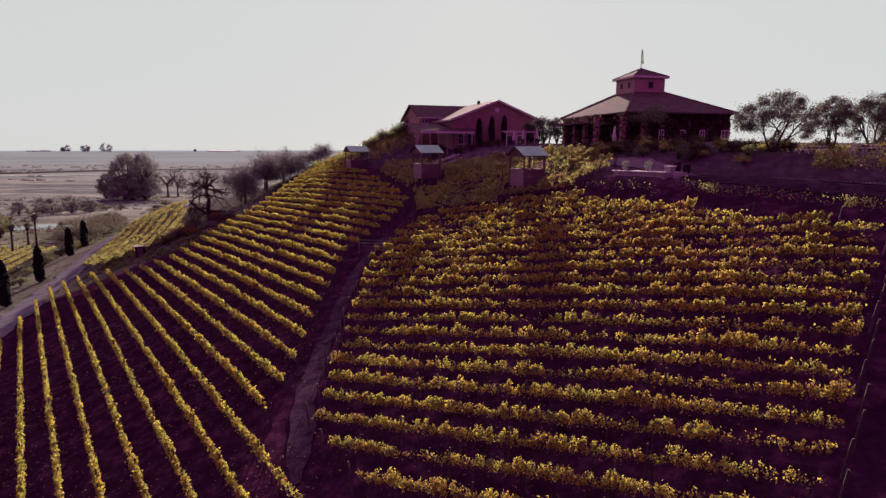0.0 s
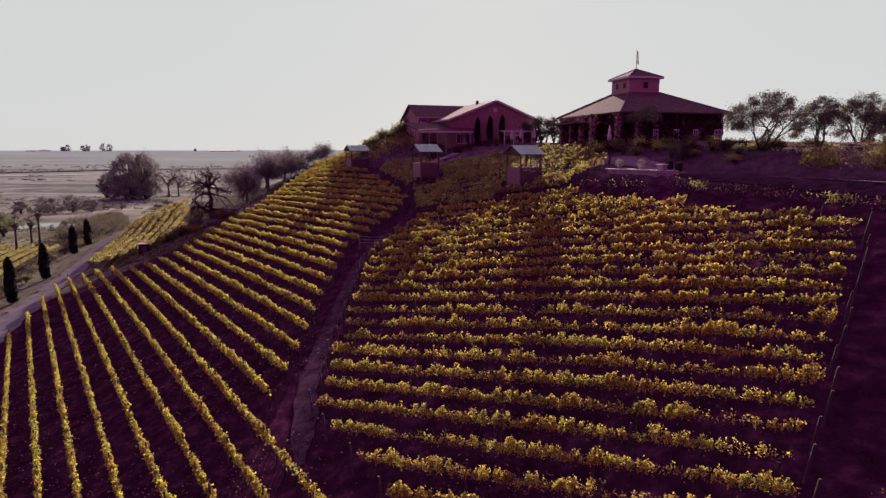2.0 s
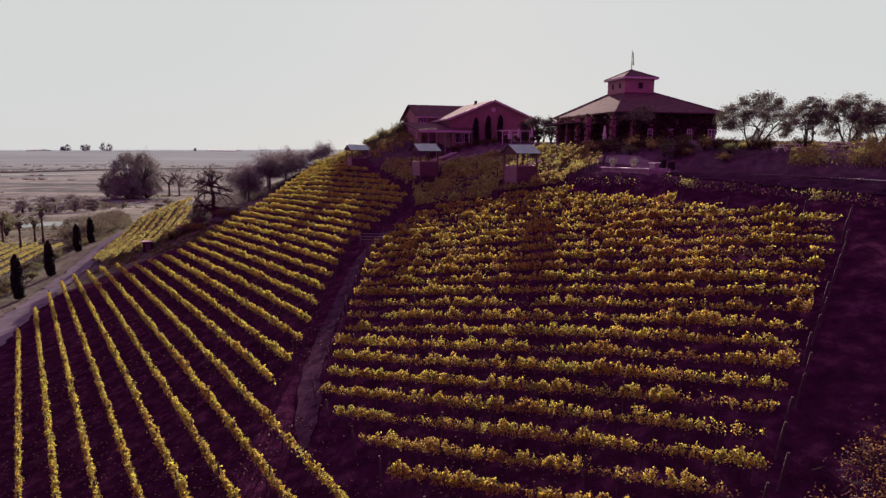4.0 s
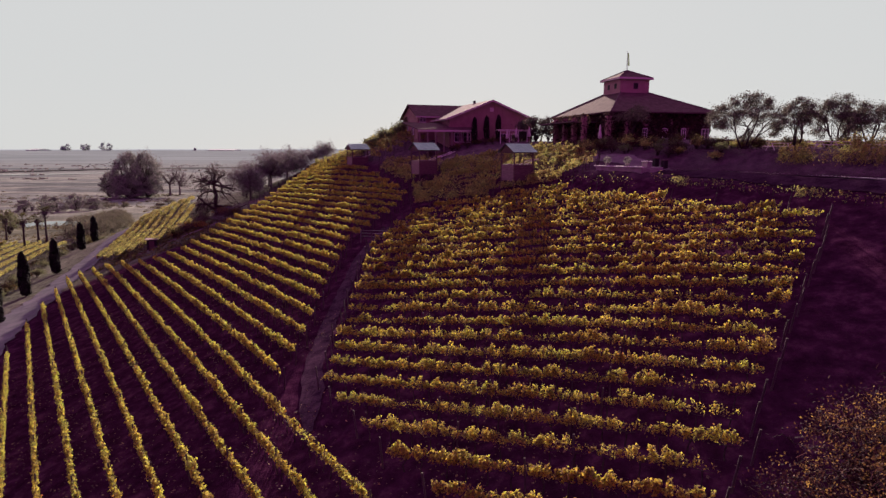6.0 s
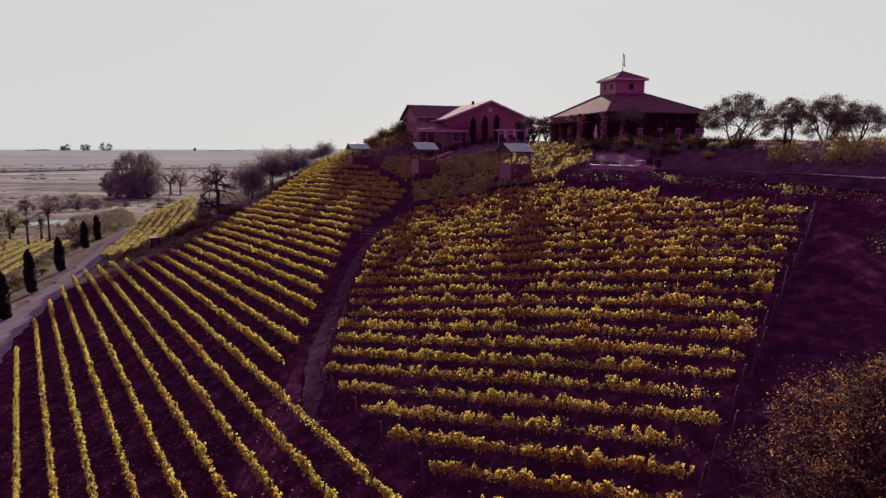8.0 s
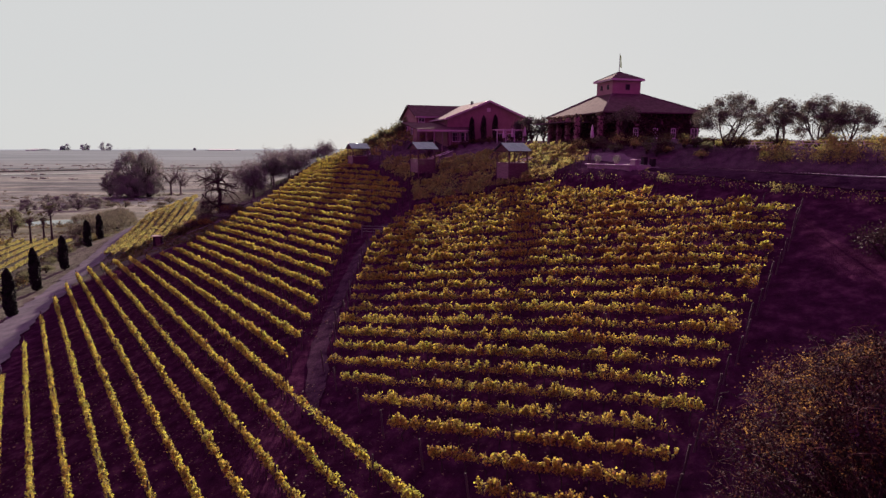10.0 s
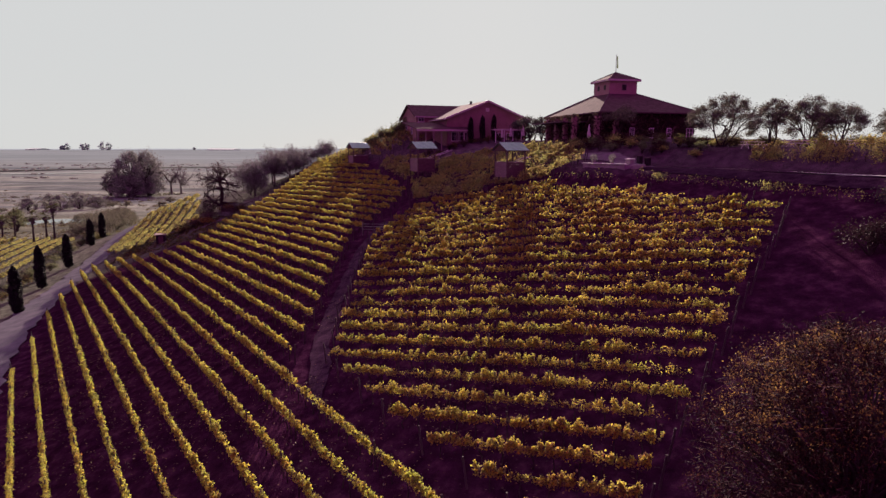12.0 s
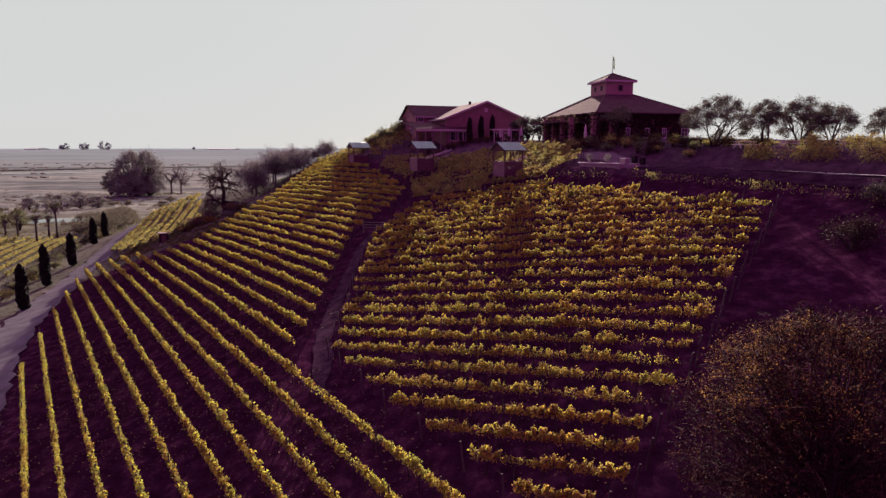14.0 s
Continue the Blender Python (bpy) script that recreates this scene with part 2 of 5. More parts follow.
M_LEAF_WILLOW = leaf_material("willow_leaf", [(0.0, (0.08, 0.08, 0.062)), (0.6, (0.145, 0.14, 0.10)), (1.0, (0.22, 0.20, 0.135))], lets=0.35)
M_LEAF_GROVE = leaf_material("grove_leaf", [(0.0, (0.08, 0.095, 0.055)), (0.6, (0.15, 0.165, 0.085)), (1.0, (0.23, 0.23, 0.115))], lets=0.45)
M_LEAF_EDGE = leaf_material("faded_yellow_leaf", [(0.0, (0.09, 0.04, 0.035)), (0.5, (0.20, 0.11, 0.045)), (1.0, (0.40, 0.25, 0.065))], lets=0.4)
M_LEAF_PALM = leaf_material("palm_leaf", [(0.0, (0.06, 0.07, 0.035)), (1.0, (0.15, 0.145, 0.07))], lets=0.3)
M_LEAF_GREY = leaf_material("grey_leaf", [(0.0, (0.05, 0.052, 0.045)), (1.0, (0.12, 0.115, 0.095))], lets=0.25)
M_IVY = leaf_material("ivy_leaf", [(0.0, (0.04, 0.028, 0.03)), (0.7, (0.085, 0.06, 0.05)), (1.0, (0.14, 0.09, 0.06))], lets=0.3)
M_BARK = surface("bark", (0.030, 0.022, 0.022), (0.085, 0.065, 0.06), 4.0, 0.95, 0, 0.8, 30.0)
M_BARK_GREY = surface("grey_bark", (0.09, 0.075, 0.078), (0.21, 0.18, 0.18), 4.0, 0.95, 0, 0.8, 30.0)
M_POST = surface("weathered_post_wood", (0.06, 0.045, 0.048), (0.13, 0.10, 0.10), 6.0, 0.9, 0, 0.6, 40.0, (1, 1, 0.15))
M_WIRE = surface("rusted_wire", (0.06, 0.05, 0.05), (0.11, 0.09, 0.09), 5.0, 0.7, 0.5, 0)
M_STUCCO = surface("russet_stucco", (0.29, 0.17, 0.165), (0.40, 0.255, 0.24), 0.8, 0.92, 0, 0.3, 18.0)
M_STUCCO_PINK = surface("pale_russet_stucco", (0.36, 0.23, 0.22), (0.46, 0.31, 0.29), 0.9, 0.92, 0, 0.3, 18.0)
M_TRIM = surface("cream_trim_paint", (0.55, 0.47, 0.46), (0.68, 0.60, 0.58), 3.0, 0.6, 0, 0.1)
M_WHITE = surface("white_paint", (0.70, 0.68, 0.67), (0.82, 0.80, 0.79), 3.0, 0.55, 0, 0.1)
M_TILE = surface("brown_roof_shingle", (0.085, 0.055, 0.060), (0.16, 0.108, 0.110), 1.5, 0.95, 0, 0.5, 14.0, spec=0.04)
# pale shingle; on the winery's left slope it paints in the sun's glare
M_TILE_PALE = surface("pale_shingle", (0.12, 0.088, 0.095), (0.20, 0.15, 0.155), 1.5, 0.95, 0, 0.5, 14.0, spec=0.03)
M_METAL = surface("blue_grey_sheet_metal", (0.20, 0.25, 0.29), (0.33, 0.39, 0.43), 1.2, 0.38, 0.6, 0.1, 20.0)
M_BOARD = surface("dark_stained_boards", (0.10, 0.062, 0.062), (0.18, 0.12, 0.115), 2.0, 0.85, 0, 0.4, 25.0, (1, 1, 4))
M_BOARD_PALE = surface("greyed_boards", (0.22, 0.16, 0.16), (0.34, 0.26, 0.25), 2.0, 0.85, 0, 0.4, 25.0, (1, 1, 4))
M_CANVAS = surface("off_white_canvas", (0.60, 0.55, 0.54), (0.76, 0.72, 0.70), 2.0, 0.85, 0, 0.2)
M_STONE = surface("pale_concrete", (0.27, 0.24, 0.24), (0.39, 0.36, 0.35), 1.5, 0.85, 0, 0.3)
M_FAR_SHED = surface("pale_sheet_roofing", (0.42, 0.55, 0.52), (0.48, 0.60, 0.57), 0.1, 0.9, 0, 0, 1.0)
M_DARK = surface("shadowed_opening", (0.015, 0.012, 0.014), (0.03, 0.024, 0.026), 2.0, 0.6, 0, 0)
M_STEEL = surface("dull_steel", (0.22, 0.21, 0.21), (0.34, 0.33, 0.33), 3.0, 0.45, 0.7, 0)
M_FLAG = leaf_material("flag_cloth", [(0.0, (0.10, 0.14, 0.09)), (1.0, (0.12, 0.16, 0.10))], lets=0.4)
M_WATER, _n, _l, _b = base_material("pond_water", 0.05, 0.0, 0.5)
_b.inputs["Base Color"].default_value = (0.03, 0.035, 0.04, 1)
# glowing haze colour for the horizon band, no lamp
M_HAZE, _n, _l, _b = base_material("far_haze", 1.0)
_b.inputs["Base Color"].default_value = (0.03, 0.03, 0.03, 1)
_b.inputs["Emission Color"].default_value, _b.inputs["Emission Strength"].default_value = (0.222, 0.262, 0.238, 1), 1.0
M_GLASS, _n, _l, _b = base_material("window_glass", 0.08, 0.0, 0.5)
_b.inputs["Base Color"].default_value = (0.05, 0.05, 0.055, 1)


# ---- the lie of the land ----
UNIT = 11.0
EYE_Z = 17.0


def soft_low(a, b, k):
    return -k * np.logaddexp(-a / k, -b / k)


def soft_high(a, b, k):
    return k * np.logaddexp(a / k, b / k)


def ease(t):
    t = np.clip(t, 0, 1)
    return t * t * (3 - 2 * t)


def ground_z(x, y):
    """The hill: a tilted, slightly bowed slope between a level top and the plain, which sinks slowly with distance."""
    x, y = np.asarray(x, float), np.asarray(y, float)
    X, Y = x / (5 * UNIT), np.minimum(y, 260.0) / (5 * UNIT)
    q = -1.8937 + 1.0084 * Y - 0.0195 * Y * Y + 1.2296 * X + 0.1917 * X * Y + 0.029 * X * X
    q = np.where(x < -400, -9.0, q)
    top = soft_low(np.clip(q, -9, 9), np.full_like(q, 0.10), 0.10)
    r = np.hypot(x, y)
    s = np.clip((r - 110.0) / 330.0, 0, 1)
    plain = -2.2 - 1.0 * s * s * (3 - 2 * s) + 2.6 * np.clip((r - 440.0) / 3500.0, 0, 1)
    top = top + 0.28 * np.exp(-((x + 7.0) / 15.0) ** 2 - ((y - 121.0) / 17.0) ** 2)
    # past the crest the hill falls away again
    s2 = np.clip((y - 150.0) / 130.0, 0, 1)
    top = top - 3.4 * s2 * s2 * (3 - 2 * s2)
    s3 = np.clip((y - 134.0) / 34.0, 0, 1)
    s4 = np.clip((-32.0 - x) / 13.0, 0, 1)
    top = top - 1.15 * s3 * s3 * (3 - 2 * s3) * s4 * s4 * (3 - 2 * s4)
    z = EYE_Z + UNIT * soft_high(top, plain, 0.12)
    z = z + 2.0 * np.exp(-((x + 62.0) / 13.0) ** 2 - ((y - 138.0) / 18.0) ** 2)
    # the swell of the slope under the upper block
    z = z + 0.40 * ease((x + 6.0) / 18.0) * ease((64.0 - y) / 16.0)
    # the service road's bench and the steep bank up to the terrace, the landing's mound at its end
    along = (x - 24.4) * 0.527 - (y - 63.0) * 0.85
    off = (x - 24.4) * 0.85 + (y - 63.0) * 0.527
    z = z + 1.2 * np.exp(-((along - 0.3) / 6.0) ** 4 - ((off + 7.2) / 2.6) ** 2)

    bench = 14.2 + 2.6 * ease((off - 1.5) / 6.0)
    w = ease((along + 6.0) / 9.0) * ease((off + 4.5) / 3.5) * ease((75.0 - along) / 20.0)
    return z + (bench - z) * w


def gz(x, y):
    return float(ground_z(x, y))


# ---- mesh helpers ----
class Build:
    """Gathers corners and faces for one mesh."""

    def __init__(self):
        self.v, self.f = [], []

    def add(self, verts, faces):
        o = len(self.v)
        self.v += [tuple(p) for p in verts]
        self.f += [tuple(i + o for i in f) for f in faces]
        return self

    def box(self, x0, y0, z0, x1, y1, z1, m=None, bevel=0.0):
        if bevel <= 0:
            vs = [(x, y, z) for z in (z0, z1) for x, y in ((x0, y0), (x1, y0), (x1, y1), (x0, y1))]
            fs = [(3, 2, 1, 0), (4, 5, 6, 7), (0, 1, 5, 4), (1, 2, 6, 5), (2, 3, 7, 6), (3, 0, 4, 7)]
        else:
            c = bevel
            ring = [(x0 + c, y0), (x1 - c, y0), (x1, y0 + c), (x1, y1 - c), (x1 - c, y1), (x0 + c, y1), (x0, y1 - c), (x0, y0 + c)]
            vs = [(x, y, z) for z in (z0, z1) for x, y in ring]
            fs = [tuple(range(7, -1, -1)), tuple(range(8, 16))] + [(i, (i + 1) % 8, 8 + (i + 1) % 8, 8 + i) for i in range(8)]
        if m is not None:
            vs = [m @ Vector(p) for p in vs]
        return self.add(vs, fs)

    def tube(self, path, radii, sides=6, cap=True):
        path = [Vector(p) for p in path]
        rings, o = [], len(self.v)
        for i, p in enumerate(path):
            d = (path[min(i + 1, len(path) - 1)] - path[max(i - 1, 0)])
            d = d.normalized() if d.length > 1e-9 else Vector((0, 0, 1))
            a = d.cross(Vector((0.31, 0.95, 0.05))).normalized()
            b = d.cross(a)
            for k in range(sides):
                w = 2 * math.pi * k / sides
                self.v.append(tuple(p + (a * math.cos(w) + b * math.sin(w)) * radii[i]))
        for i in range(len(path) - 1):
            for k in range(sides):
                k2 = (k + 1) % sides
                self.f.append((o + i * sides + k, o + i * sides + k2, o + (i + 1) * sides + k2, o + (i + 1) * sides + k))
        if cap:
            self.f.append(tuple(o + k for k in reversed(range(sides))))
            self.f.append(tuple(o + (len(path) - 1) * sides + k for k in range(sides)))
        return self

    def lathe(self, rings, sides=12, centre=(0, 0, 0)):
        o = len(self.v)
        for r, z in rings:
            for k in range(sides):
                w = 2 * math.pi * k / sides
                self.v.append((centre[0] + r * math.cos(w), centre[1] + r * math.sin(w), centre[2] + z))
        for i in range(len(rings) - 1):
            for k in range(sides):
                k2 = (k + 1) % sides
                self.f.append((o + i * sides + k, o + i * sides + k2, o + (i + 1) * sides + k2, o + (i + 1) * sides + k))
        self.f.append(tuple(o + k for k in reversed(range(sides))))
        self.f.append(tuple(o + (len(rings) - 1) * sides + k for k in range(sides)))
        return self

    def mesh(self, name, smooth=False):
        me = bpy.data.meshes.new(name)
        me.from_pydata(self.v, [], self.f)
        if smooth:
            me.polygons.foreach_set("use_smooth", [True] * len(me.polygons))
        return me


def part(name, mesh, material, parent=None, label="", kind=""):
    if isinstance(mesh, Build):
        mesh = mesh.mesh(name)
    if material is not None and not mesh.materials:
        mesh.materials.append(material)
    ob = new(name, mesh)
    ob.parent = parent
    return tagged(ob, label, kind=kind)


def thing(name, m, label, category, group="", kind=""):
    ob = new(name)
    ob.empty_display_size = 0.3
    ob.matrix_basis = m
    return tagged(ob, label, category, group, kind)


def leaves_mesh(name, centres, sizes, rng, up=0.35, lobed=True, slim=False, small=False):
    """Many single leaves, each a small bent blade of its own."""
    n = len(centres)
    if n == 0:
        centres, sizes, n = np.zeros((1, 3)), np.full(1, 0.01), 1
    nrm = rng.normal(size=(n, 3))
    nrm[:, 2] = np.abs(nrm[:, 2]) * up + 0.05
    nrm /= np.linalg.norm(nrm, axis=1)[:, None]
    ax = np.cross(nrm, rng.normal(size=(n, 3)))
    ax /= np.linalg.norm(ax, axis=1)[:, None] + 1e-9
    bx = np.cross(nrm, ax)
    s = np.asarray(sizes)[:, None]
    if lobed:
        shape = [(-0.5, 0.05, 0.10), (-0.30, -0.48, -0.06), (0.32, -0.46, -0.06), (0.52, 0.08, 0.10), (0.0, 0.62, -0.05)]
    elif small:
        shape = [(-0.52, -0.36, 0.05), (0.5, -0.38, 0.05), (0.05, 0.66, -0.05)]
    elif slim:
        shape = [(-0.05, -0.5, 0.0), (0.05, -0.5, 0.02), (0.02, 0.6, 0.08), (-0.02, 0.6, 0.08)]
    else:
        shape = [(-0.34, 0.0, 0.08), (0.0, -0.55, 0.0), (0.34, 0.0, 0.08), (0.0, 0.55, 0.0)]
    k = len(shape)
    v = np.empty((n, k, 3))
    for i, (a, b, c) in enumerate(shape):
        v[:, i] = centres + s * (a * ax + b * bx + c * nrm)
    me = bpy.data.meshes.new(name)
    me.vertices.add(n * k)
    me.vertices.foreach_set("co", v.astype(np.float32).ravel())
    me.loops.add(n * k)
    me.loops.foreach_set("vertex_index", np.arange(n * k, dtype=np.int32))
    me.polygons.add(n)
    me.polygons.foreach_set("loop_start", np.arange(0, n * k, k, dtype=np.int32))
    me.update(calc_edges=True)
    return me


def draped_strip(line, half, lift, cross=4, step=1.5):
    """A strip along a plan line that lies on the ground; half: half widths along it."""
    line = [Vector((x, y)) for x, y in line]
    pts, cum = [], 0.0
    for i in range(len(line) - 1):
        a, b = line[i], line[i + 1]
        n = max(2, int((b - a).length / step))
        for k in range(n):
            pts.append((a.lerp(b, k / n), half[i] + (half[i + 1] - half[i]) * k / n))
    pts.append((line[-1], half[-1]))
    # round the corners
    for _ in range(12):
        pts = [pts[0]] + [((pts[i - 1][0] + pts[i][0] * 2 + pts[i + 1][0]) / 4, pts[i][1]) for i in range(1, len(pts) - 1)] + [pts[-1]]
    b = Build()
    for i, (p, h) in enumerate(pts):
        d = (pts[min(i + 1, len(pts) - 1)][0] - pts[max(i - 1, 0)][0]).normalized()
        s = Vector((-d.y, d.x))
        for k in range(cross + 1):
            w = (k / cross * 2 - 1)
            wob = h * (1 + (0.3 * noise.noise((p.x * 0.35, p.y * 0.35, 3.0 * w)) + 0.35 * noise.noise((p.x * 1.1, p.y * 1.1, 7.0 * w)) if abs(w) == 1 else 0))
            q = p + s * w * wob
            b.v.append((q.x, q.y, gz(q.x, q.y) + lift))
    for i in range(len(pts) - 1):
        for k in range(cross):
            o = i * (cross + 1) + k
            b.f.append((o, o + cross + 1, o + cross + 2, o + 1))
    return b


# ---- ground ----
def axis(lo, hi, fine_lo, fine_hi, step, grow=1.18):
    out = list(np.arange(fine_lo, fine_hi + 1e-6, step))
    s, x = step, fine_hi
    while x < hi:
        s *= grow
        x += s
        out.append(min(x, hi))
    s, x = step, fine_lo
    while x > lo:
        s *= grow
        x -= s
        out.insert(0, max(x, lo))
    return np.array(out)


def ground_sheet():
    xs, ys = axis(-4300, 4300, -124, 60, 1.1), axis(-600, 4700, -14, 232, 1.1)
    gx, gy = np.meshgrid(xs, ys)
    z = ground_z(gx, gy)
    rng = np.random.default_rng(5)
    near = (np.abs(gx + 15) < 80) & (gy < 160)
    z = z + np.where(near, rng.normal(0, 0.004, z.shape), 0)
    nx, ny = len(xs), len(ys)
    v = np.stack([gx, gy, z], -1).reshape(-1, 3)
    i = np.arange((nx - 1) * (ny - 1))
    a = (i // (nx - 1)) * nx + i % (nx - 1)
    f = np.stack([a, a + 1, a + 1 + nx, a + nx], 1)
    me = bpy.data.meshes.new("ground")
    me.vertices.add(len(v))
    me.vertices.foreach_set("co", v.astype(np.float32).ravel())
    me.loops.add(f.size)
    me.loops.foreach_set("vertex_index", f.astype(np.int32).ravel())
    me.polygons.add(len(f))
    me.polygons.foreach_set("loop_start", np.arange(0, f.size, 4, dtype=np.int32))
    me.update(calc_edges=True)
    me.polygons.foreach_set("use_smooth", [True] * len(f))
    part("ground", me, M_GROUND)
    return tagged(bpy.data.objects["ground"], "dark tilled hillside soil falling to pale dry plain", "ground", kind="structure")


ground_sheet()

# far band added past the plain; its glow stands in for horizon haze
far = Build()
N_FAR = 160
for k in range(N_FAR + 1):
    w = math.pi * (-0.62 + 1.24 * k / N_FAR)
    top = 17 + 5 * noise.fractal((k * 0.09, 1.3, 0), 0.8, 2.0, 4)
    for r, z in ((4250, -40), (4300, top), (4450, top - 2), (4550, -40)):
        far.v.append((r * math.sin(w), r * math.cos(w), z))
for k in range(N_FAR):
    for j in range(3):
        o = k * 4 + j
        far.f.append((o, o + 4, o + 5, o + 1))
tagged(part("backdrop", far, M_HAZE), "low glowing band along the horizon, painted as haze", "hills", kind="structure")

# lower road, hill lane, upper road
road_line = [(-21.5, 8.2), (-33.5, 26.2), (-45.6, 46.2), (-53.2, 61), (-57.6, 74), (-61.3, 88), (-66, 104), (-75, 134), (-88, 172), (-112, 230), (-150, 300)]
tagged(part("road", draped_strip(road_line, [2.5] * 11, 0.16), M_ROAD), "pale worn gravel road below the vineyard", "road", kind="structure")
lane_line = [(-7.7, 28.2), (-8.2, 31), (-9.3, 38), (-9.0, 48), (-8.6, 58), (-6.5, 66)]
tagged(part("path", draped_strip(lane_line, [0.25, 0.75, 0.7, 0.62, 0.6, 0.6], 0.10, 4, 0.8), M_LANE),
       "leaf-strewn dirt lane between vineyard blocks", "path", kind="structure")
upper_line = [(19, 71), (24.4, 63), (28.1, 56.3), (32.7, 48.7), (36.6, 42.2), (43, 33), (50, 24)]
tagged(part("road", draped_strip(upper_line, [1.2, 1.6, 1.8, 1.9, 2.0, 2.1, 2.2], 0.10, 4, 0.8), M_DIRT),
       "packed dirt service road along the hilltop", "road", kind="structure")
shoulder_line = [(x - 3.05, y - 1.9) for x, y in upper_line[1:]]
tagged(part("road_shoulder", draped_strip(shoulder_line, [1.15] * 6, 0.09, 4, 0.8), M_TRACK), "sloping grey dirt shoulder below the service road", "shoulder", kind="structure")
side_line = [(-53, 94.5), (-49, 98), (-44, 101.5), (-39, 104), (-35.6, 108), (-33.9, 117), (-32.6, 127), (-31.8, 140)]
tagged(part("path", draped_strip(side_line, [0.5, 0.5, 0.5, 0.55, 0.6, 0.6, 0.6, 0.6], 0.10, 2, 1.0), M_DIRT), "pale footpath along the vineyard's edge", "path", kind="structure")
kerb_line = [(x - 1.75, y - 1.1) for x, y in upper_line[1:]]
tagged(part("kerb", draped_strip(kerb_line, [0.10] * 6, 0.20, 1, 0.8), M_WHITE), "pale stone edging of the service road", "kerb", kind="structure")

# banks, ditches and a track out on the plain
M_LEVEE = surface("rush_grown_bank", (0.07, 0.075, 0.07), (0.15, 0.155, 0.14), 0.02, 1.0, 0, 0, 0.3, coords="position", spec=0.0, vary=0.5)
levee_line = [(-900, 700), (-600, 765), (-510, 895), (-350, 960), (-150, 1000)]
tagged(part("levee", draped_strip(levee_line, [10, 14, 15, 12, 10], 0.9, 2, 20), M_LEVEE), "dark rush-grown bank across the plain", "bank", kind="structure")
channel_line = [(-900, 640), (-560, 702), (-470, 735), (-405, 800)]
tagged(part("channel", draped_strip(channel_line, [4, 4.5, 6, 1.5], 0.8, 2, 12), M_WATER), "shallow channel shining under the bank", "channel", kind="structure")
ditch_line = [(-430, 520), (-300, 560), (-250, 600), (-150, 625)]
tagged(part("ditch", draped_strip(ditch_line, [1.2, 1.6, 2.0, 1.4], 0.7, 2, 8), M_LEVEE), "narrow overgrown ditch", "ditch", kind="structure")
track_line = [(-285, 405), (-250, 440), (-215, 472), (-170, 500), (-110, 520)]
tagged(part("path", draped_strip(track_line, [2.0] * 5, 0.5, 2, 6), M_ROAD), "pale farm track over the plain", "path", kind="structure")


# ---- vineyard ----
def inside(poly, x, y):
    c = False
    for i in range(len(poly)):
        (x1, y1), (x2, y2) = poly[i - 1], poly[i]
        if (y1 > y) != (y2 > y) and x < (x2 - x1) * (y - y1) / (y2 - y1) + x1:
            c = not c
    return c


def clip_line(poly, p, d, reach=400.0, least=2.0):
    """The stretches of the line p + s d that lie in the polygon."""
    hits = []
    for i in range(len(poly)):
        a, b = Vector(poly[i - 1]), Vector(poly[i])
        e = b - a
        den = d.x * e.y - d.y * e.x
        if abs(den) < 1e-9:
            continue
        w = a - p
        s = (w.x * e.y - w.y * e.x) / den
        u = (w.x * d.y - w.y * d.x) / den
        if 0 <= u < 1 and abs(s) < reach:
            hits.append(s)
    hits.sort()
    return [(hits[i], hits[i + 1]) for i in range(0, len(hits) - 1, 2) if hits[i + 1] - hits[i] > least]


def scaled(poly, k=UNIT):
    return [(x * k, y * k) for x, y in poly]


def post_mesh(height, r):
    b = Build()
    b.tube([(0, 0, -0.25), (0, 0, height * 0.5), (0.01, 0, height - 0.02), (0.01, 0, height)], [r, r * 0.98, r * 0.95, r * 0.8], 7)
    me = b.mesh("post")
    me.materials.append(M_POST)
    return me


POST_TALL = post_mesh(1.7, 0.05)
POST_END = post_mesh(1.7, 0.06)


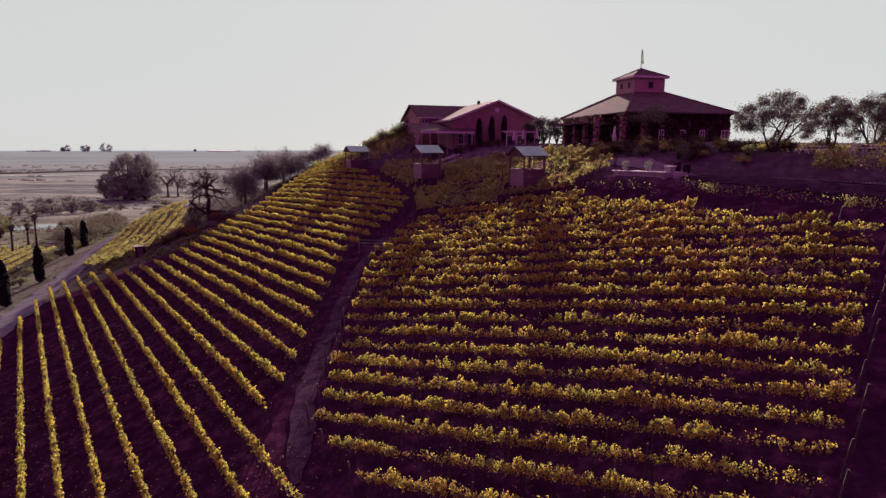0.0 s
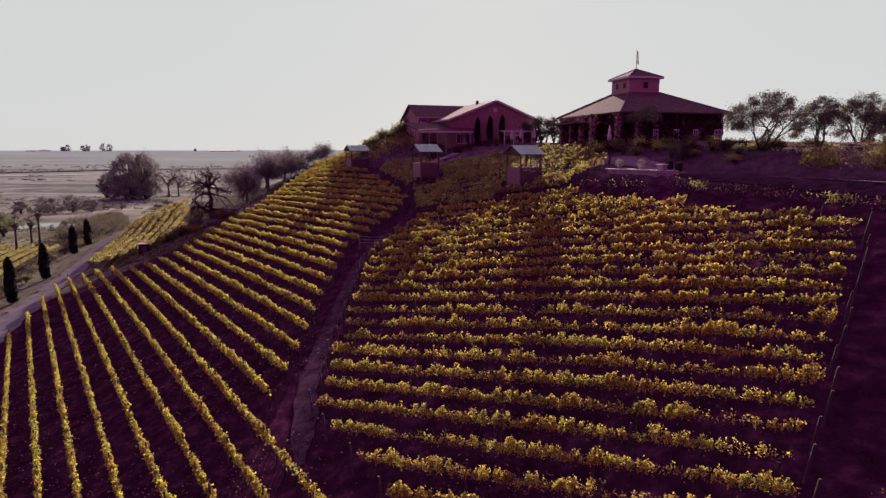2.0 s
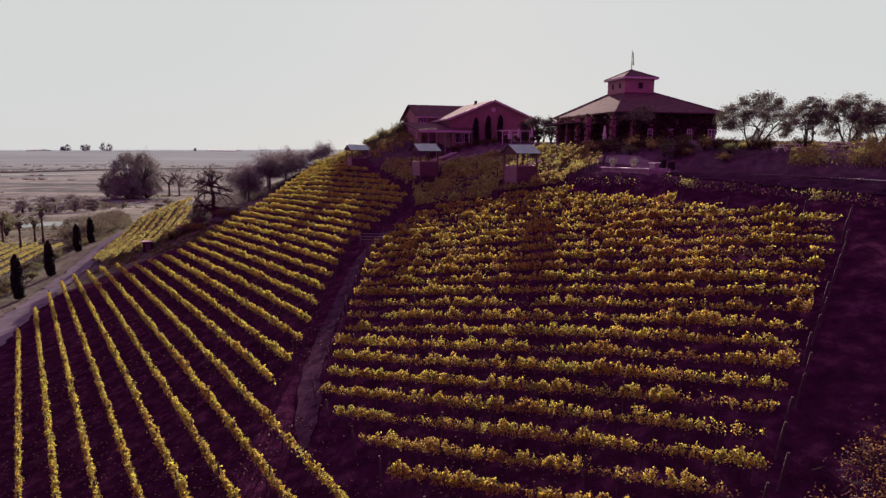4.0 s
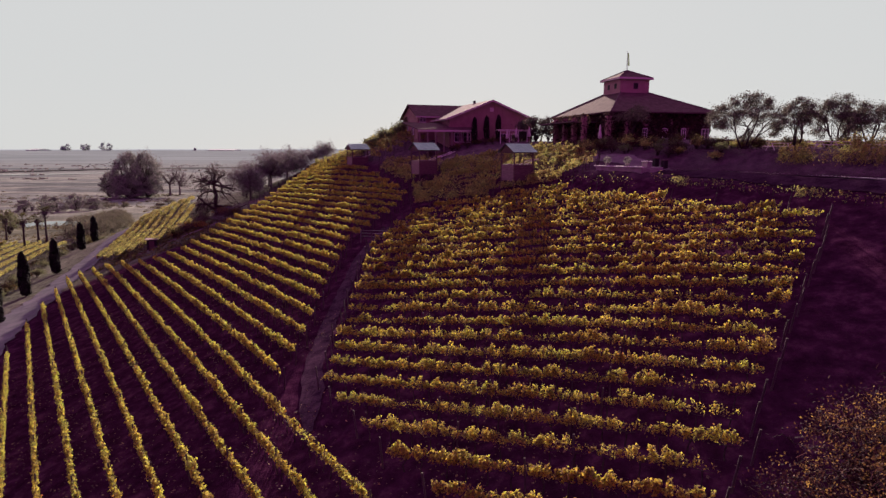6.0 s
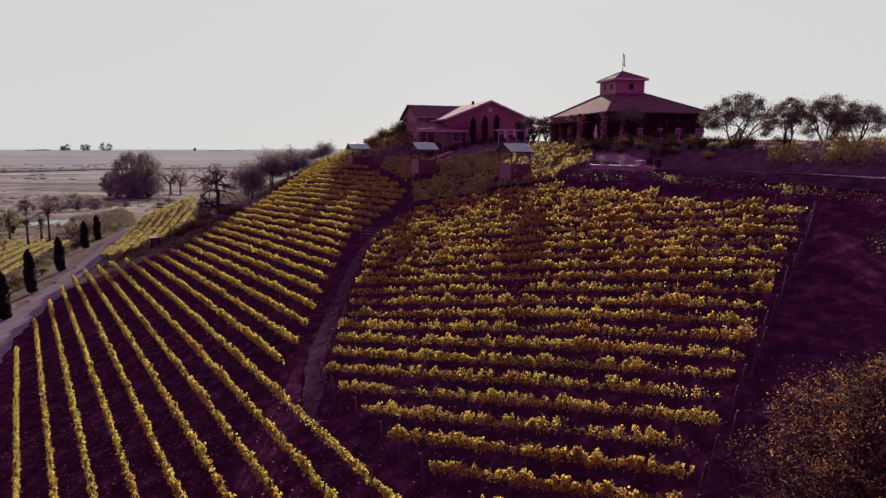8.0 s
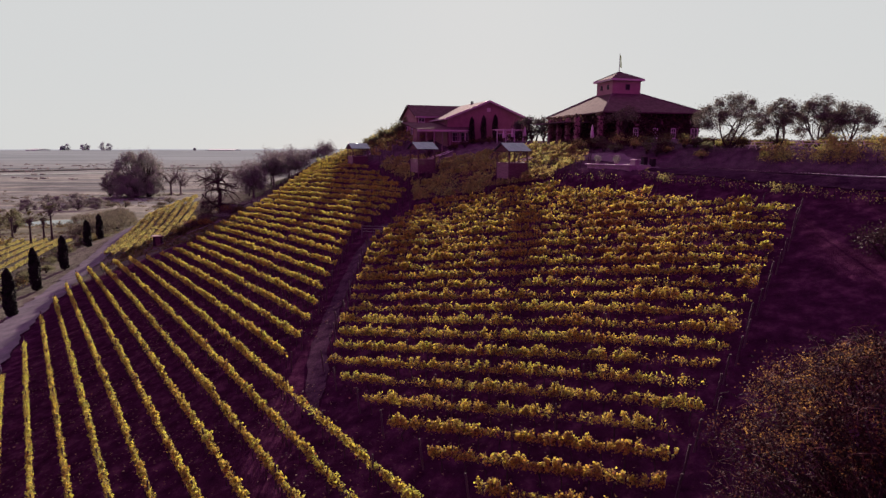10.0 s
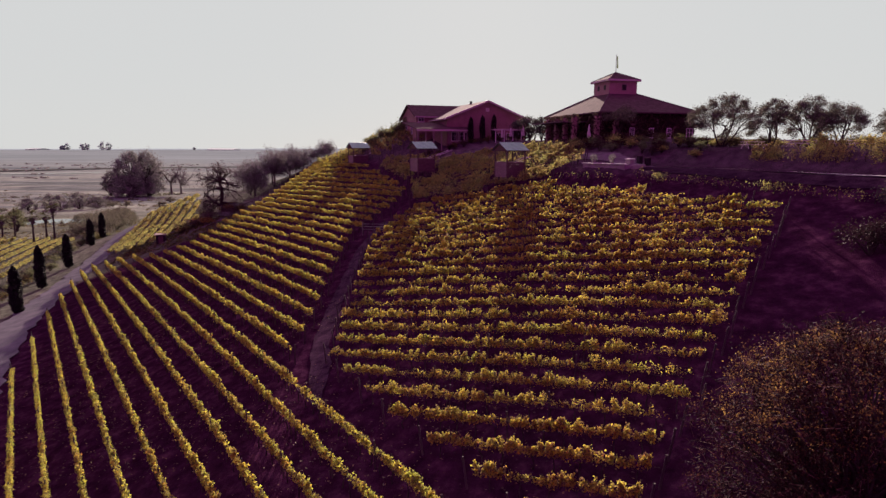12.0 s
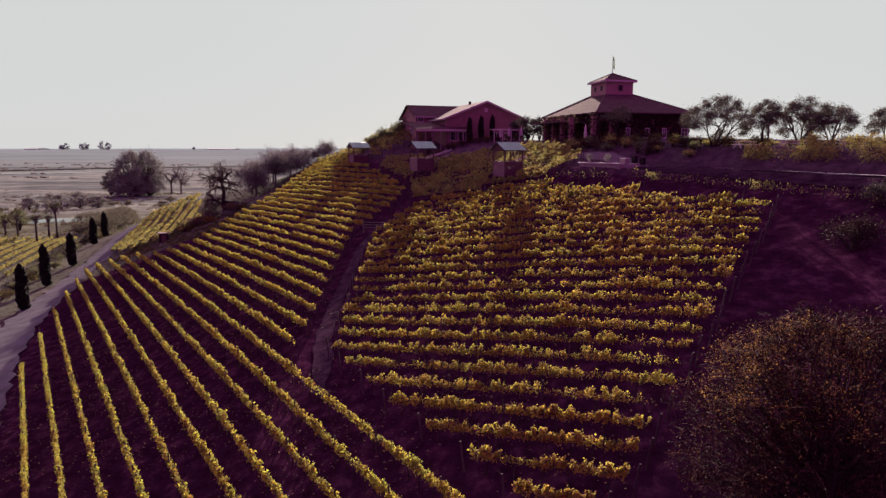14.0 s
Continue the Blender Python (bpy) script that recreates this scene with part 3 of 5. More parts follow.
def vine_row(p0, p1, rng, leaf_mat, label, group, density=1.0, height=1.85, posts=True, gaps=0.05, vigour=1.0, bush=1.0, ragged=1.0, uneven=1.0, fine=1.0, low=0.9):
    """One trellised row from p0 to p1: leaves, trunks, wires and posts."""
    p0, p1 = Vector(p0), Vector(p1)
    L = (p1 - p0).length
    d = (p1 - p0) / L
    side = np.array([-d.y, d.x])
    root = thing("vine_row", Matrix.Translation((p0.x, p0.y, gz(p0.x, p0.y))), label, "vine row", group)
    base = np.array([p0.x, p0.y, gz(p0.x, p0.y)])
    # vines along the row, each with its own strength
    n_v = max(2, int(L / 1.25))
    vs = (np.arange(n_v) + 0.5) * L / n_v + rng.normal(0, 0.12, n_v)
    drift = np.array([noise.noise((p0.x * 0.21 + s * 0.22, p0.y * 0.37, 7.0)) for s in vs])
    strength = np.clip(0.95 + 0.55 * uneven * drift + rng.normal(0, 0.22 * uneven, n_v), 0.3, 1.6) * vigour
    strength[rng.random(n_v) < gaps] *= 0.12
    mid = (p0 + p1) / 2
    near = max(12.0, math.hypot(mid.x * 0.55, mid.y + 4))
    per_m = float(np.clip(610 * (34.0 / near) ** 1.3, 80, 720)) * density / fine
    size = float(np.clip(0.090 * (near / 34.0) ** 0.55, 0.078, 0.2)) * fine
    # shoots stand close along the wires, in tufts of uneven height; the leaves sit along them
    m_s = max(8, int(L / 0.11))
    s_at = (np.arange(m_s) + rng.random(m_s)) * L / m_s
    own = np.interp(s_at, vs, strength)
    tuft = np.array([noise.noise((q * 1.5, p0.x * 3.1, p0.y * 2.7)) + 0.35 * noise.noise((q * 4.1, p0.x * 1.7, p0.y * 5.3)) for q in s_at])
    s_w = rng.normal(0, 0.06 * bush, m_s)
    s_top = 0.95 + (height - 0.95) * np.clip(0.62 + 0.36 * own + ragged * (0.62 * tuft + rng.normal(0, 0.14, m_s)), 0.05, 1.9)
    s_lean = rng.normal(0, 0.16, m_s)
    s_den = rng.uniform(0.5, 1.5, m_s) * np.clip(own, 0.05, 1.3) * np.clip(1 + 0.7 * uneven * tuft, 0.25, 1.7)
    count = np.maximum(1, per_m * (L / m_s) * s_den).astype(int)
    owner = np.repeat(np.arange(m_s), count)
    n = len(owner)
    u = rng.random(n) ** 0.8
    h = low + (s_top[owner] - low) * u + rng.normal(0, 0.04, n)
    s = np.clip(s_at[owner] + s_lean[owner] * u + rng.normal(0, 0.06, n), -0.2, L + 0.2)
    w = s_w[owner] * (0.6 + u) + rng.normal(0, 0.115 * bush, n) * (1.15 - 0.55 * u)
    x = p0.x + d.x * s + side[0] * w
    y = p0.y + d.y * s + side[1] * w
    free = np.ones(n, bool)
    for hx, hy in HUTS:
        free &= (x - hx) ** 2 + (y - hy) ** 2 > 2.6 ** 2
    x, y, h = x[free], y[free], h[free]
    n = len(x)
    z = ground_z(x, y) + h
    c = np.stack([x, y, z], 1) - base
    me = leaves_mesh("foliage", c, size * rng.uniform(0.65, 1.35, n), rng, lobed=near < 24, small=near > 42)
    part("foliage", me, leaf_mat, root, kind="stuff")
    # gnarled trunks with two short arms
    b = Build()
    for i in range(n_v):
        q = np.array([p0.x + d.x * vs[i], p0.y + d.y * vs[i]])
        g = gz(*q) - base[2]
        o = q - base[:2]
        k = rng.normal(0, 0.05, 6)
        b.tube([(o[0], o[1], g - 0.1), (o[0] + k[0], o[1] + k[1], g + 0.35), (o[0] + k[2], o[1] + k[3], g + 0.75)], [0.045, 0.035, 0.03], 4)
        for e in (-1, 1):
            b.tube([(o[0] + k[2], o[1] + k[3], g + 0.73), (o[0] + d.x * e * 0.5, o[1] + d.y * e * 0.5, g + 0.83 + k[4])], [0.026, 0.012], 3)
    part("vine_wood", b, M_BARK, root, kind="stuff")
    if posts:
        m = max(2, int(L / 3.0))
        for h0 in (0.85, 1.35):
            b, path = Build(), []
            for i in range(m + 1):
                q = p0.lerp(p1, i / m)
                path.append((q.x - base[0], q.y - base[1], gz(q.x, q.y) - base[2] + h0))
            b.tube(path, [0.004] * len(path), 3)
            part("wire", b, M_WIRE, root)
        n_p = max(1, int(L / 6.0))
        for i in range(n_p + 1):
            q = p0.lerp(p1, i / n_p)
            end = i in (0, n_p)
            ob = part("end_post" if end else "post", POST_END if end else POST_TALL, None, root)
            lean = (-1 if i == 0 else 1) * 0.13 if end else rng.normal(0, 0.02)
            if end:
                q = q + d * (0.45 if i else -0.45)
            turn = Euler((rng.normal(0, 0.02), lean, math.atan2(d.y, d.x))).to_matrix().to_4x4()
            ob.matrix_basis = Matrix.Translation((q.x - base[0], q.y - base[1], gz(q.x, q.y) - base[2])) @ turn
    return root


def vine_block(poly, angle, first, step, count, rng, mat, label, group, fan=0.0, skip=None, **kw):
    """Parallel rows clipped to a plan outline; fan: degrees by which the rows turn from first to last."""
    for k in range(count):
        a = radians(angle + fan * k / max(1, count - 1))
        d = Vector((math.cos(a), math.sin(a)))
        n = Vector((-d.y, d.x))
        a0 = radians(angle + fan * 0.5)
        n0 = Vector((math.sin(-a0), math.cos(a0)))
        p = Vector(first) + n0 * step * k
        for s0, s1 in clip_line(poly, p, d):
            q0, q1 = p + d * s0, p + d * s1
            if skip and skip(k, s0, s1):
                continue
            vine_row(q0 + d * rng.uniform(0, 0.5), q1 - d * rng.uniform(0, 0.5), rng, mat, label, group, **kw)


HUTS = [(9.6, 68.6), (-2.35, 82.5), (-16.0, 109.5)]
rng_v = np.random.default_rng(11)
LEFT = scaled([(-2.75, 12.4), (-2.75, 11.6), (-3.05, 9.7), (-3.44, 8.6), (-3.66, 7.68), (-4.22, 7.66), (-4.88, 8.1), (-5.42, 7.98), (-5.2, 7.4), (-4.58, 5.9),
               (-3.73, 4.1), (-2.9, 2.4), (-2.2, 0.9), (0.3, 0.5), (0.68, 0.48), (-0.97, 2.95), (-0.94, 5.6), (-0.5, 6.4), (-0.4, 7.0), (-1.05, 8.9), (-1.7, 10.3), (-2.1, 12.4)])
vine_block(LEFT, -54.5, (-10.92 * 0.814, -10.92 * 0.581), 1.84, 44, rng_v, M_VINE_GOLD,
           "long trellised row of yellow autumn grapevines on bare soil", "vine rows of the lower block", bush=0.68, ragged=0.8, height=1.38, uneven=1.15, gaps=0.035, density=0.74, fine=1.12)
RIGHT = scaled([(0.50, 1.0), (0.81, 1.165), (2.535, 3.365), (2.2, 3.75), (1.55, 4.75), (1.15, 5.5), (0.2, 5.95), (-0.2, 6.1), (-0.68, 5.4), (-0.70, 2.95), (-0.62, 2.78),
                (-0.38, 2.40), (-0.2, 2.08), (0.06, 1.74), (0.28, 1.42)])
vine_block(RIGHT, -29.5, (5.3, 11.2), 1.66, 30, rng_v, M_VINE,
           "trellised row of golden and rust autumn grapevines", "vine rows of the upper block", fan=-7.0, bush=0.88, ragged=1.5, gaps=0.085, height=1.34, uneven=1.45, density=0.72, fine=1.17)
UPPER = scaled([(-0.3, 6.25), (0.25, 6.02), (0.75, 5.78), (1.15, 5.58), (1.6, 5.75), (1.75, 6.2), (1.6, 6.65), (1.35, 7.25), (1.0, 7.6), (0.3, 7.9), (-0.2, 8.6), (-0.6, 9.3), (-0.95, 9.3), (-0.95, 8.9), (-0.35, 7.2)])
vine_block(UPPER, -33, (20, 42), 1.9, 40, rng_v, M_VINE_GREEN, "greenish autumn vine row beside the wooden lookouts", "vine rows below the buildings", gaps=0.16, density=1.2, bush=1.6, height=1.55, fine=0.9, uneven=1.5, ragged=1.3)
KNOLL = [(-3, 108), (-3.5, 118), (-10, 124), (-24, 132), (-30, 136), (-26, 128), (-17, 113), (-11, 106)]
vine_block(KNOLL, -54.5, (-26, 96), 2.0, 30, rng_v, M_VINE_GREEN, "yellow-green vine row on the knoll", "vine rows on the knoll", gaps=0.1)
def by_road(along, off):
    return (24.4 + along * 0.527 + off * 0.85, 63.0 - along * 0.85 + off * 0.527)


TERRACE = [by_road(9.0, 3.6), by_road(48, 3.0), by_road(48, 7.6), by_road(20, 7.2), by_road(13, 4.8)]
vine_block(TERRACE, -58.2, by_road(12, 2.5), 1.9, 6, rng_v, M_VINE_GREEN, "leafy green-gold vine row on the bank above the road", "vine rows on the bank", gaps=0.24, height=1.4, bush=2.6,
           ragged=1.5, posts=False, uneven=1.8, density=1.5, fine=0.95, low=0.15)
VERGE = [(15.9, 62.0), (17.6, 57.6), (19.8, 54.7), (22.7, 53.5), (27.3, 46.4), (31.3, 39.8), (37.6, 30.6), (36.5, 29.8), (29.5, 39.3), (25.5, 45.6), (20.4, 52.3), (16.5, 56.3), (14.4, 61.2)]
vine_block(VERGE, -58.5, (16.5, 58), 2.0, 6, rng_v, M_VINE_GREEN, "patchy green vine row below the service road", "vine rows below the road", gaps=0.8, height=1.0, bush=1.8, ragged=1.5, uneven=2.2, fine=0.95, posts=False, low=0.2, density=0.75, vigour=0.75)
FOOT = [(-57.5, 95), (-51, 96.5), (-48.3, 100), (-48.3, 108), (-53, 120), (-57, 131), (-62, 142), (-73.5, 148), (-70, 134), (-64.5, 112), (-61.6, 99)]
vine_block(FOOT, 104, (-34, 100), 2.05, 24, rng_v, M_VINE_GREEN, "yellow-green vine row beside the lower road", "vine rows by the oak", posts=False, density=1.7, uneven=0.6, bush=1.9, height=1.5, ragged=0.9)
WEST = [(-75, 80), (-79, 100), (-89, 127), (-97, 148), (-128, 152), (-122, 112), (-106, 80)]
vine_block(WEST, 111, (-66, 80), 3.1, 18, rng_v, M_VINE_GREEN, "yellow vine row west of the road", "vine rows west of the road", posts=False, density=1.3, bush=1.1, uneven=0.5, height=1.5)


# ---- buildings ----
def frame_at(x, y, z, angle):
    return pose(x, y, z, 0, 0, angle)


def hip_roof(b, half, z0, z1, top_half=0.0, thick=0.18, deep=None, east=None):
    """A hip roof about the origin, its eave slab included."""
    deep, east = deep or half, east or half
    c = [(-half, -deep), (east, -deep), (east, deep), (-half, deep)]
    t = [(-top_half, -top_half), (top_half, -top_half), (top_half, top_half), (-top_half, top_half)]
    vs = [(x, y, z0 - thick) for x, y in c] + [(x, y, z0) for x, y in c] + [(x, y, z1) for x, y in t]
    fs = [(3, 2, 1, 0)] + [(i, (i + 1) % 4, 4 + (i + 1) % 4, 4 + i) for i in range(4)] + [(4 + i, 4 + (i + 1) % 4, 8 + (i + 1) % 4, 8 + i) for i in range(4)] + [(8, 9, 10, 11)]
    b.add(vs, fs)
    return b


def window_on(parent, m, w, h, panes=2, arched=False):
    """A framed window on a wall; m: its foot in the parent's space, y outwards is negative."""
    win = part("window", Build().box(-w / 2, -0.02, 0.0, w / 2, 0.02, h, m), M_GLASS, parent, "dark glass window in white frame")
    f = Build()
    t = 0.09
    for x0, x1, z0, z1 in ((-w / 2 - t, -w / 2, -t, h + t), (w / 2, w / 2 + t, -t, h + t), (-w / 2, w / 2, h, h + t), (-w / 2, w / 2, -t, 0)):
        f.box(x0, -0.07, z0, x1, 0.03, z1, m)
    part("frame", f, M_WHITE, win)
    b = Build()
    for i in range(1, panes):
        x = -w / 2 + w * i / panes
        b.box(x - 0.03, -0.05, 0, x + 0.03, 0.0, h, m)
    b.box(-w / 2, -0.045, h * 0.55, w / 2, -0.005, h * 0.55 + 0.05, m)
    part("glazing_bar", b, M_WHITE, win)
    part("sill", Build().box(-w / 2 - 0.15, -0.16, -0.15, w / 2 + 0.15, 0.02, -0.09, m), M_WHITE, win)
    return win


def gable_roof(parent, length, half, z_eave, z_ridge, over, mat, mats=None, y_over=0.5, trim=True):
    """Two slabs over a ridge along local y from 0 to length."""
    rise = (z_ridge - z_eave) / half
    for e in (-1, 1):
        b = Build()
        x1 = e * (half + over)
        z1 = z_eave - rise * over
        vs = [(0, -y_over, z_ridge), (x1, -y_over, z1), (x1, length + y_over, z1), (0, length + y_over, z_ridge)]
        vs += [(x, y, z + 0.2) for x, y, z in vs]
        b.add(vs, [(0, 1, 2, 3), (7, 6, 5, 4), (0, 4, 5, 1), (1, 5, 6, 2), (2, 6, 7, 3), (3, 7, 4, 0)])
        part("roof", b, (mats or (mat, mat))[0 if e < 0 else 1], parent)
        if trim:
            for y in (-y_over - 0.06, length + y_over):
                b = Build()
                vs = [(0, y, z_ridge - 0.12), (x1, y, z1 - 0.12), (x1, y, z1 + 0.23), (0, y, z_ridge + 0.23)]
                vs += [(x, yy + 0.06, z) for x, yy, z in vs]
                b.add(vs, [(0, 1, 2, 3), (7, 6, 5, 4), (0, 4, 5, 1), (1, 5, 6, 2), (2, 6, 7, 3), (3, 7, 4, 0)])
                part("rake_board", b, M_TRIM, parent, "cream rake board")
            b = Build().box(min(x1, x1 + e * 0.12), -y_over, z1 - 0.05, max(x1, x1 + e * 0.12), length + y_over, z1 + 0.14)
            part("gutter", b, M_TRIM, parent)


def gable_walls(parent, length, half, z0, z_eave, z_ridge, mat):
    b = Build()
    t = 0.3
    prof = [(-half, z0), (half, z0), (half, z_eave), (0, z_ridge), (-half, z_eave)]
    for y in (0, length - t):
        vs = [(x, y, z) for x, z in prof] + [(x, y + t, z) for x, z in prof]
        b.add(vs, [(0, 1, 2, 3, 4), (9, 8, 7, 6, 5)] + [(i, i + 5, (i + 1) % 5 + 5, (i + 1) % 5) for i in range(5)])
    for e in (-1, 1):
        b.box(min(e * half, e * (half - t)), t, z0, max(e * half, e * (half - t)), length - t, z_eave)
    return part("wall", b, mat, parent)


TURN = 19.6
BARN = thing("winery_building", frame_at(9.3, 105.0, 17.0, TURN), "russet stucco gabled winery building with veranda", "building")
gable_walls(BARN, 18.0, 8.2, -1.5, 5.2, 8.35, M_STUCCO)
# left slope takes the paler shingle: glare put into its colour
gable_roof(BARN, 18.0, 8.2, 5.2, 8.35, 0.7, M_TILE, (M_TILE_PALE, M_TILE))
# cross wing to the west, ridge at right angles
WING = new("wing")
WING.parent = BARN
WING.matrix_basis = pose(3.0, 13.5, 0, 0, 0, 90)
bw = Build()
t_w = 0.3
prof = [(-5.0, -1.5), (5.0, -1.5), (5.0, 6.0), (0, 8.2), (-5.0, 6.0)]
for yy in (0, 14.2):
    vs = [(x, yy, z) for x, z in prof] + [(x, yy + t_w, z) for x, z in prof]
    bw.add(vs, [(0, 1, 2, 3, 4), (9, 8, 7, 6, 5)] + [(i, i + 5, (i + 1) % 5 + 5, (i + 1) % 5) for i in range(5)])
for e in (-1, 1):
    bw.box(min(e * 5.0, e * 4.7), t_w, -1.5, max(e * 5.0, e * 4.7), 14.2, 6.0)
for v_i, v_p in enumerate(bw.v):
    p = WING.matrix_basis @ Vector(v_p)
    bw.v[v_i] = tuple(p)
part("wing_wall", bw, M_STUCCO, BARN)
for e in (-1, 1):
    b = Build()
    x1, z1 = e * 5.7, 8.2 - 2.2 / 5.0 * 5.7
    vs = [(0, 0, 8.2), (x1, 0, z1), (x1, 15.0, z1), (0, 15.0, 8.2)]
    vs += [(x, y, z + 0.2) for x, y, z in vs]
    b.add([WING.matrix_basis @ Vector(p) for p in vs], [(0, 1, 2, 3), (7, 6, 5, 4), (0, 4, 5, 1), (1, 5, 6, 2), (2, 6, 7, 3), (3, 7, 4, 0)])
    part("wing_roof", b, M_TILE, BARN)
    b = Build().box(min(x1, x1 + e * 0.12), 0, z1 - 0.05, max(x1, x1 + e * 0.12), 15.0, z1 + 0.16, WING.matrix_basis)
    part("gutter", b, M_TRIM, BARN)
bpy.data.objects.remove(WING)
part("gable_vent", Build().box(-0.35, -0.08, 6.5, 0.35, 0.0, 7.2), M_TRIM, BARN)
part("ridge_vent", Build().box(-0.2, 8.0, 8.3, 0.2, 8.5, 9.0, None, 0.05), M_DARK, BARN)
# veranda in the angle of the two wings
for nm, b, mt in (("veranda_roof", Build().add([(-14.5, -1.6, 3.0), (-3.6, -1.6, 3.0), (-3.6, 2.6, 4.3), (-14.5, 8.6, 4.6), (-14.5, -1.6, 3.16), (-3.6, -1.6, 3.16), (-3.6, 2.6, 4.46), (-14.5, 8.6, 4.76)],
                                               [(3, 2, 1, 0), (4, 5, 6, 7), (0, 1, 5, 4), (1, 2, 6, 5), (2, 3, 7, 6), (3, 0, 4, 7)]), M_TILE),
                  ("veranda_beam", Build().box(-14.5, -1.72, 2.75, -3.6, -1.5, 3.08), M_TRIM)):
    part(nm, b, mt, BARN)
for i in range(8):
    x = -14.3 + i * 1.5
    part("veranda_post", Build().box(x - 0.09, -1.7, -1.2, x + 0.09, -1.52, 2.75, None, 0.02), M_TRIM if i > 5 else M_BOARD_PALE, BARN)
for x in (-6.6, -4.9):
    window_on(BARN, pose(x, -0.04, 1.1), 1.3, 1.5, 2)
for x in (2.3, 4.6, 6.6):
    window_on(BARN, pose(x, -0.04, 1.0), 1.1, 1.5, 2)
for s in (2.0,):
    window_on(BARN, pose(-10.5, 8.42, 4.9), 1.1, 1.0, 2)
for yy in (11.2, 15.0):
    window_on(BARN, pose(-11.62, yy, 2.6, 0, 0, -90), 1.0, 1.6, 2)

HALL_TURN = 14.5
HALL = thing("tasting_hall", frame_at(28.85, 89.5, 17.0, HALL_TURN), "square ivy-clad hall with hipped shingle roof and cupola", "building")
b = Build()
H, HD = 7.1, 8.85
HE = 8.6
for x0, y0, x1, y1 in ((-H, -HD, HE, -HD + 0.35), (-H, HD - 0.35, HE, HD), (-H, -HD + 0.35, -H + 0.35, HD - 0.35), (HE - 0.35, -HD + 0.35, HE, HD - 0.35)):
    b.box(x0, y0, -1.5, x1, y1, 4.8)
part("wall", b, M_STUCCO, HALL)
part("roof", hip_roof(Build(), 8.0, 4.95, 8.3, 2.2, deep=9.75, east=9.3), M_TILE, HALL)
for sx, sy in ((-1, -1), (1, -1), (1, 1), (-1, 1)):
    part("hip_cap", Build().tube([(9.3 if sx > 0 else -8.0, sy * 9.75, 5.0), (sx * 2.2, sy * 2.2, 8.36)], [0.09, 0.09], 5), M_TILE_PALE, HALL)
b = Build()
for x0, y0, x1, y1 in ((-2.45, -2.45, 2.45, -2.25), (-2.45, 2.25, 2.45, 2.45), (-2.45, -2.25, -2.25, 2.25), (2.25, -2.25, 2.45, 2.25)):
    b.box(x0, y0, 7.9, x1, y1, 10.25)
part("cupola_wall", b, M_STUCCO_PINK, HALL)
part("cupola_roof", hip_roof(Build(), 2.85, 10.4, 11.75, 0.0, 0.2), M_TILE, HALL)
for sx, sy in ((-1, -1), (1, -1), (1, 1), (-1, 1)):
    part("cupola_hip_cap", Build().tube([(sx * 2.85, sy * 2.85, 10.42), (0, 0, 11.8)], [0.05, 0.05], 5), M_TILE_PALE, HALL)
b = Build().box(-2.9, -2.9, 10.14, 2.9, -2.8, 10.42).box(-2.9, 2.8, 10.14, 2.9, 2.9, 10.42).box(-2.9, -2.8, 10.14, -2.8, 2.8, 10.42).box(2.8, -2.8, 10.14, 2.9, 2.8, 10.42)
part("cupola_fascia", b, M_TRIM, HALL)
CW = part("cupola_window", Build().box(-0.2, -2.5, 8.8, 0.5, -2.4, 9.6), M_DARK, HALL)
part("frame", Build().box(-0.28, -2.53, 8.72, -0.2, -2.42, 9.68).box(0.5, -2.53, 8.72, 0.58, -2.42, 9.68).box(-0.2, -2.53, 9.6, 0.5, -2.42, 9.68).box(-0.2, -2.53, 8.72, 0.5, -2.42, 8.8), M_BOARD_PALE, CW)
for y in (-1.1, 0.9):
    part("cupola_window", Build().box(-2.5, y - 0.3, 8.85, -2.4, y + 0.3, 9.6), M_DARK, HALL)
part("flagpole", Build().tube([(0, 0, 11.7), (0, 0, 14.6)], [0.06, 0.035], 6), M_STEEL, HALL)
fl = Build()
for i in range(7):
    for j in range(5):
        fl.v.append((0.05 + 0.12 * math.sin(i * 0.9 + j * 0.4) * 0.5 + 0.05 * i, 0.05 * math.cos(i + j), 14.4 - 0.42 * j - 0.06 * i))
for i in range(6):
    for j in range(4):
        o = i * 5 + j
        fl.f.append((o, o + 1, o + 6, o + 5))
part("flag", fl, M_FLAG, HALL, "limp furled flag")
for x, w in ((-2.3, 0.6), (0.95, 0.6), (4.0, 0.6), (7.6, 1.0)):
    window_on(HALL, pose(x, -HD - 0.40, 1.3), w, 1.3, 2)


def ivy(parent, name, x0, x1, y, z0, z1, n, rng, axis_x=True, depth=0.25):
    """Clinging leaves on a wall face."""
    u = rng.uniform(x0, x1, n)
    z = z0 + (z1 - z0) * rng.random(n)
    keep = np.array([noise.noise((a * 0.7, b_ * 0.8, 5.0)) for a, b_ in zip(u, z)]) > -0.55
    u, z = u[keep], z[keep]
    o = y - np.abs(rng.normal(0, depth, len(u)))
    c = np.stack([u, o, z], 1) if axis_x else np.stack([o, u, z], 1)
    part(name, leaves_mesh(name, c, rng.uniform(0.16, 0.34, len(u)), rng), M_IVY, parent, kind="stuff")


rng_i = np.random.default_rng(3)
ivy(HALL, "ivy", -H, HE, -HD - 0.02, 0.1, 4.9, 6200, rng_i, depth=0.16)
ivy(HALL, "ivy", -HD, HD, -H - 0.05, 0.0, 4.9, 4200, rng_i, False)
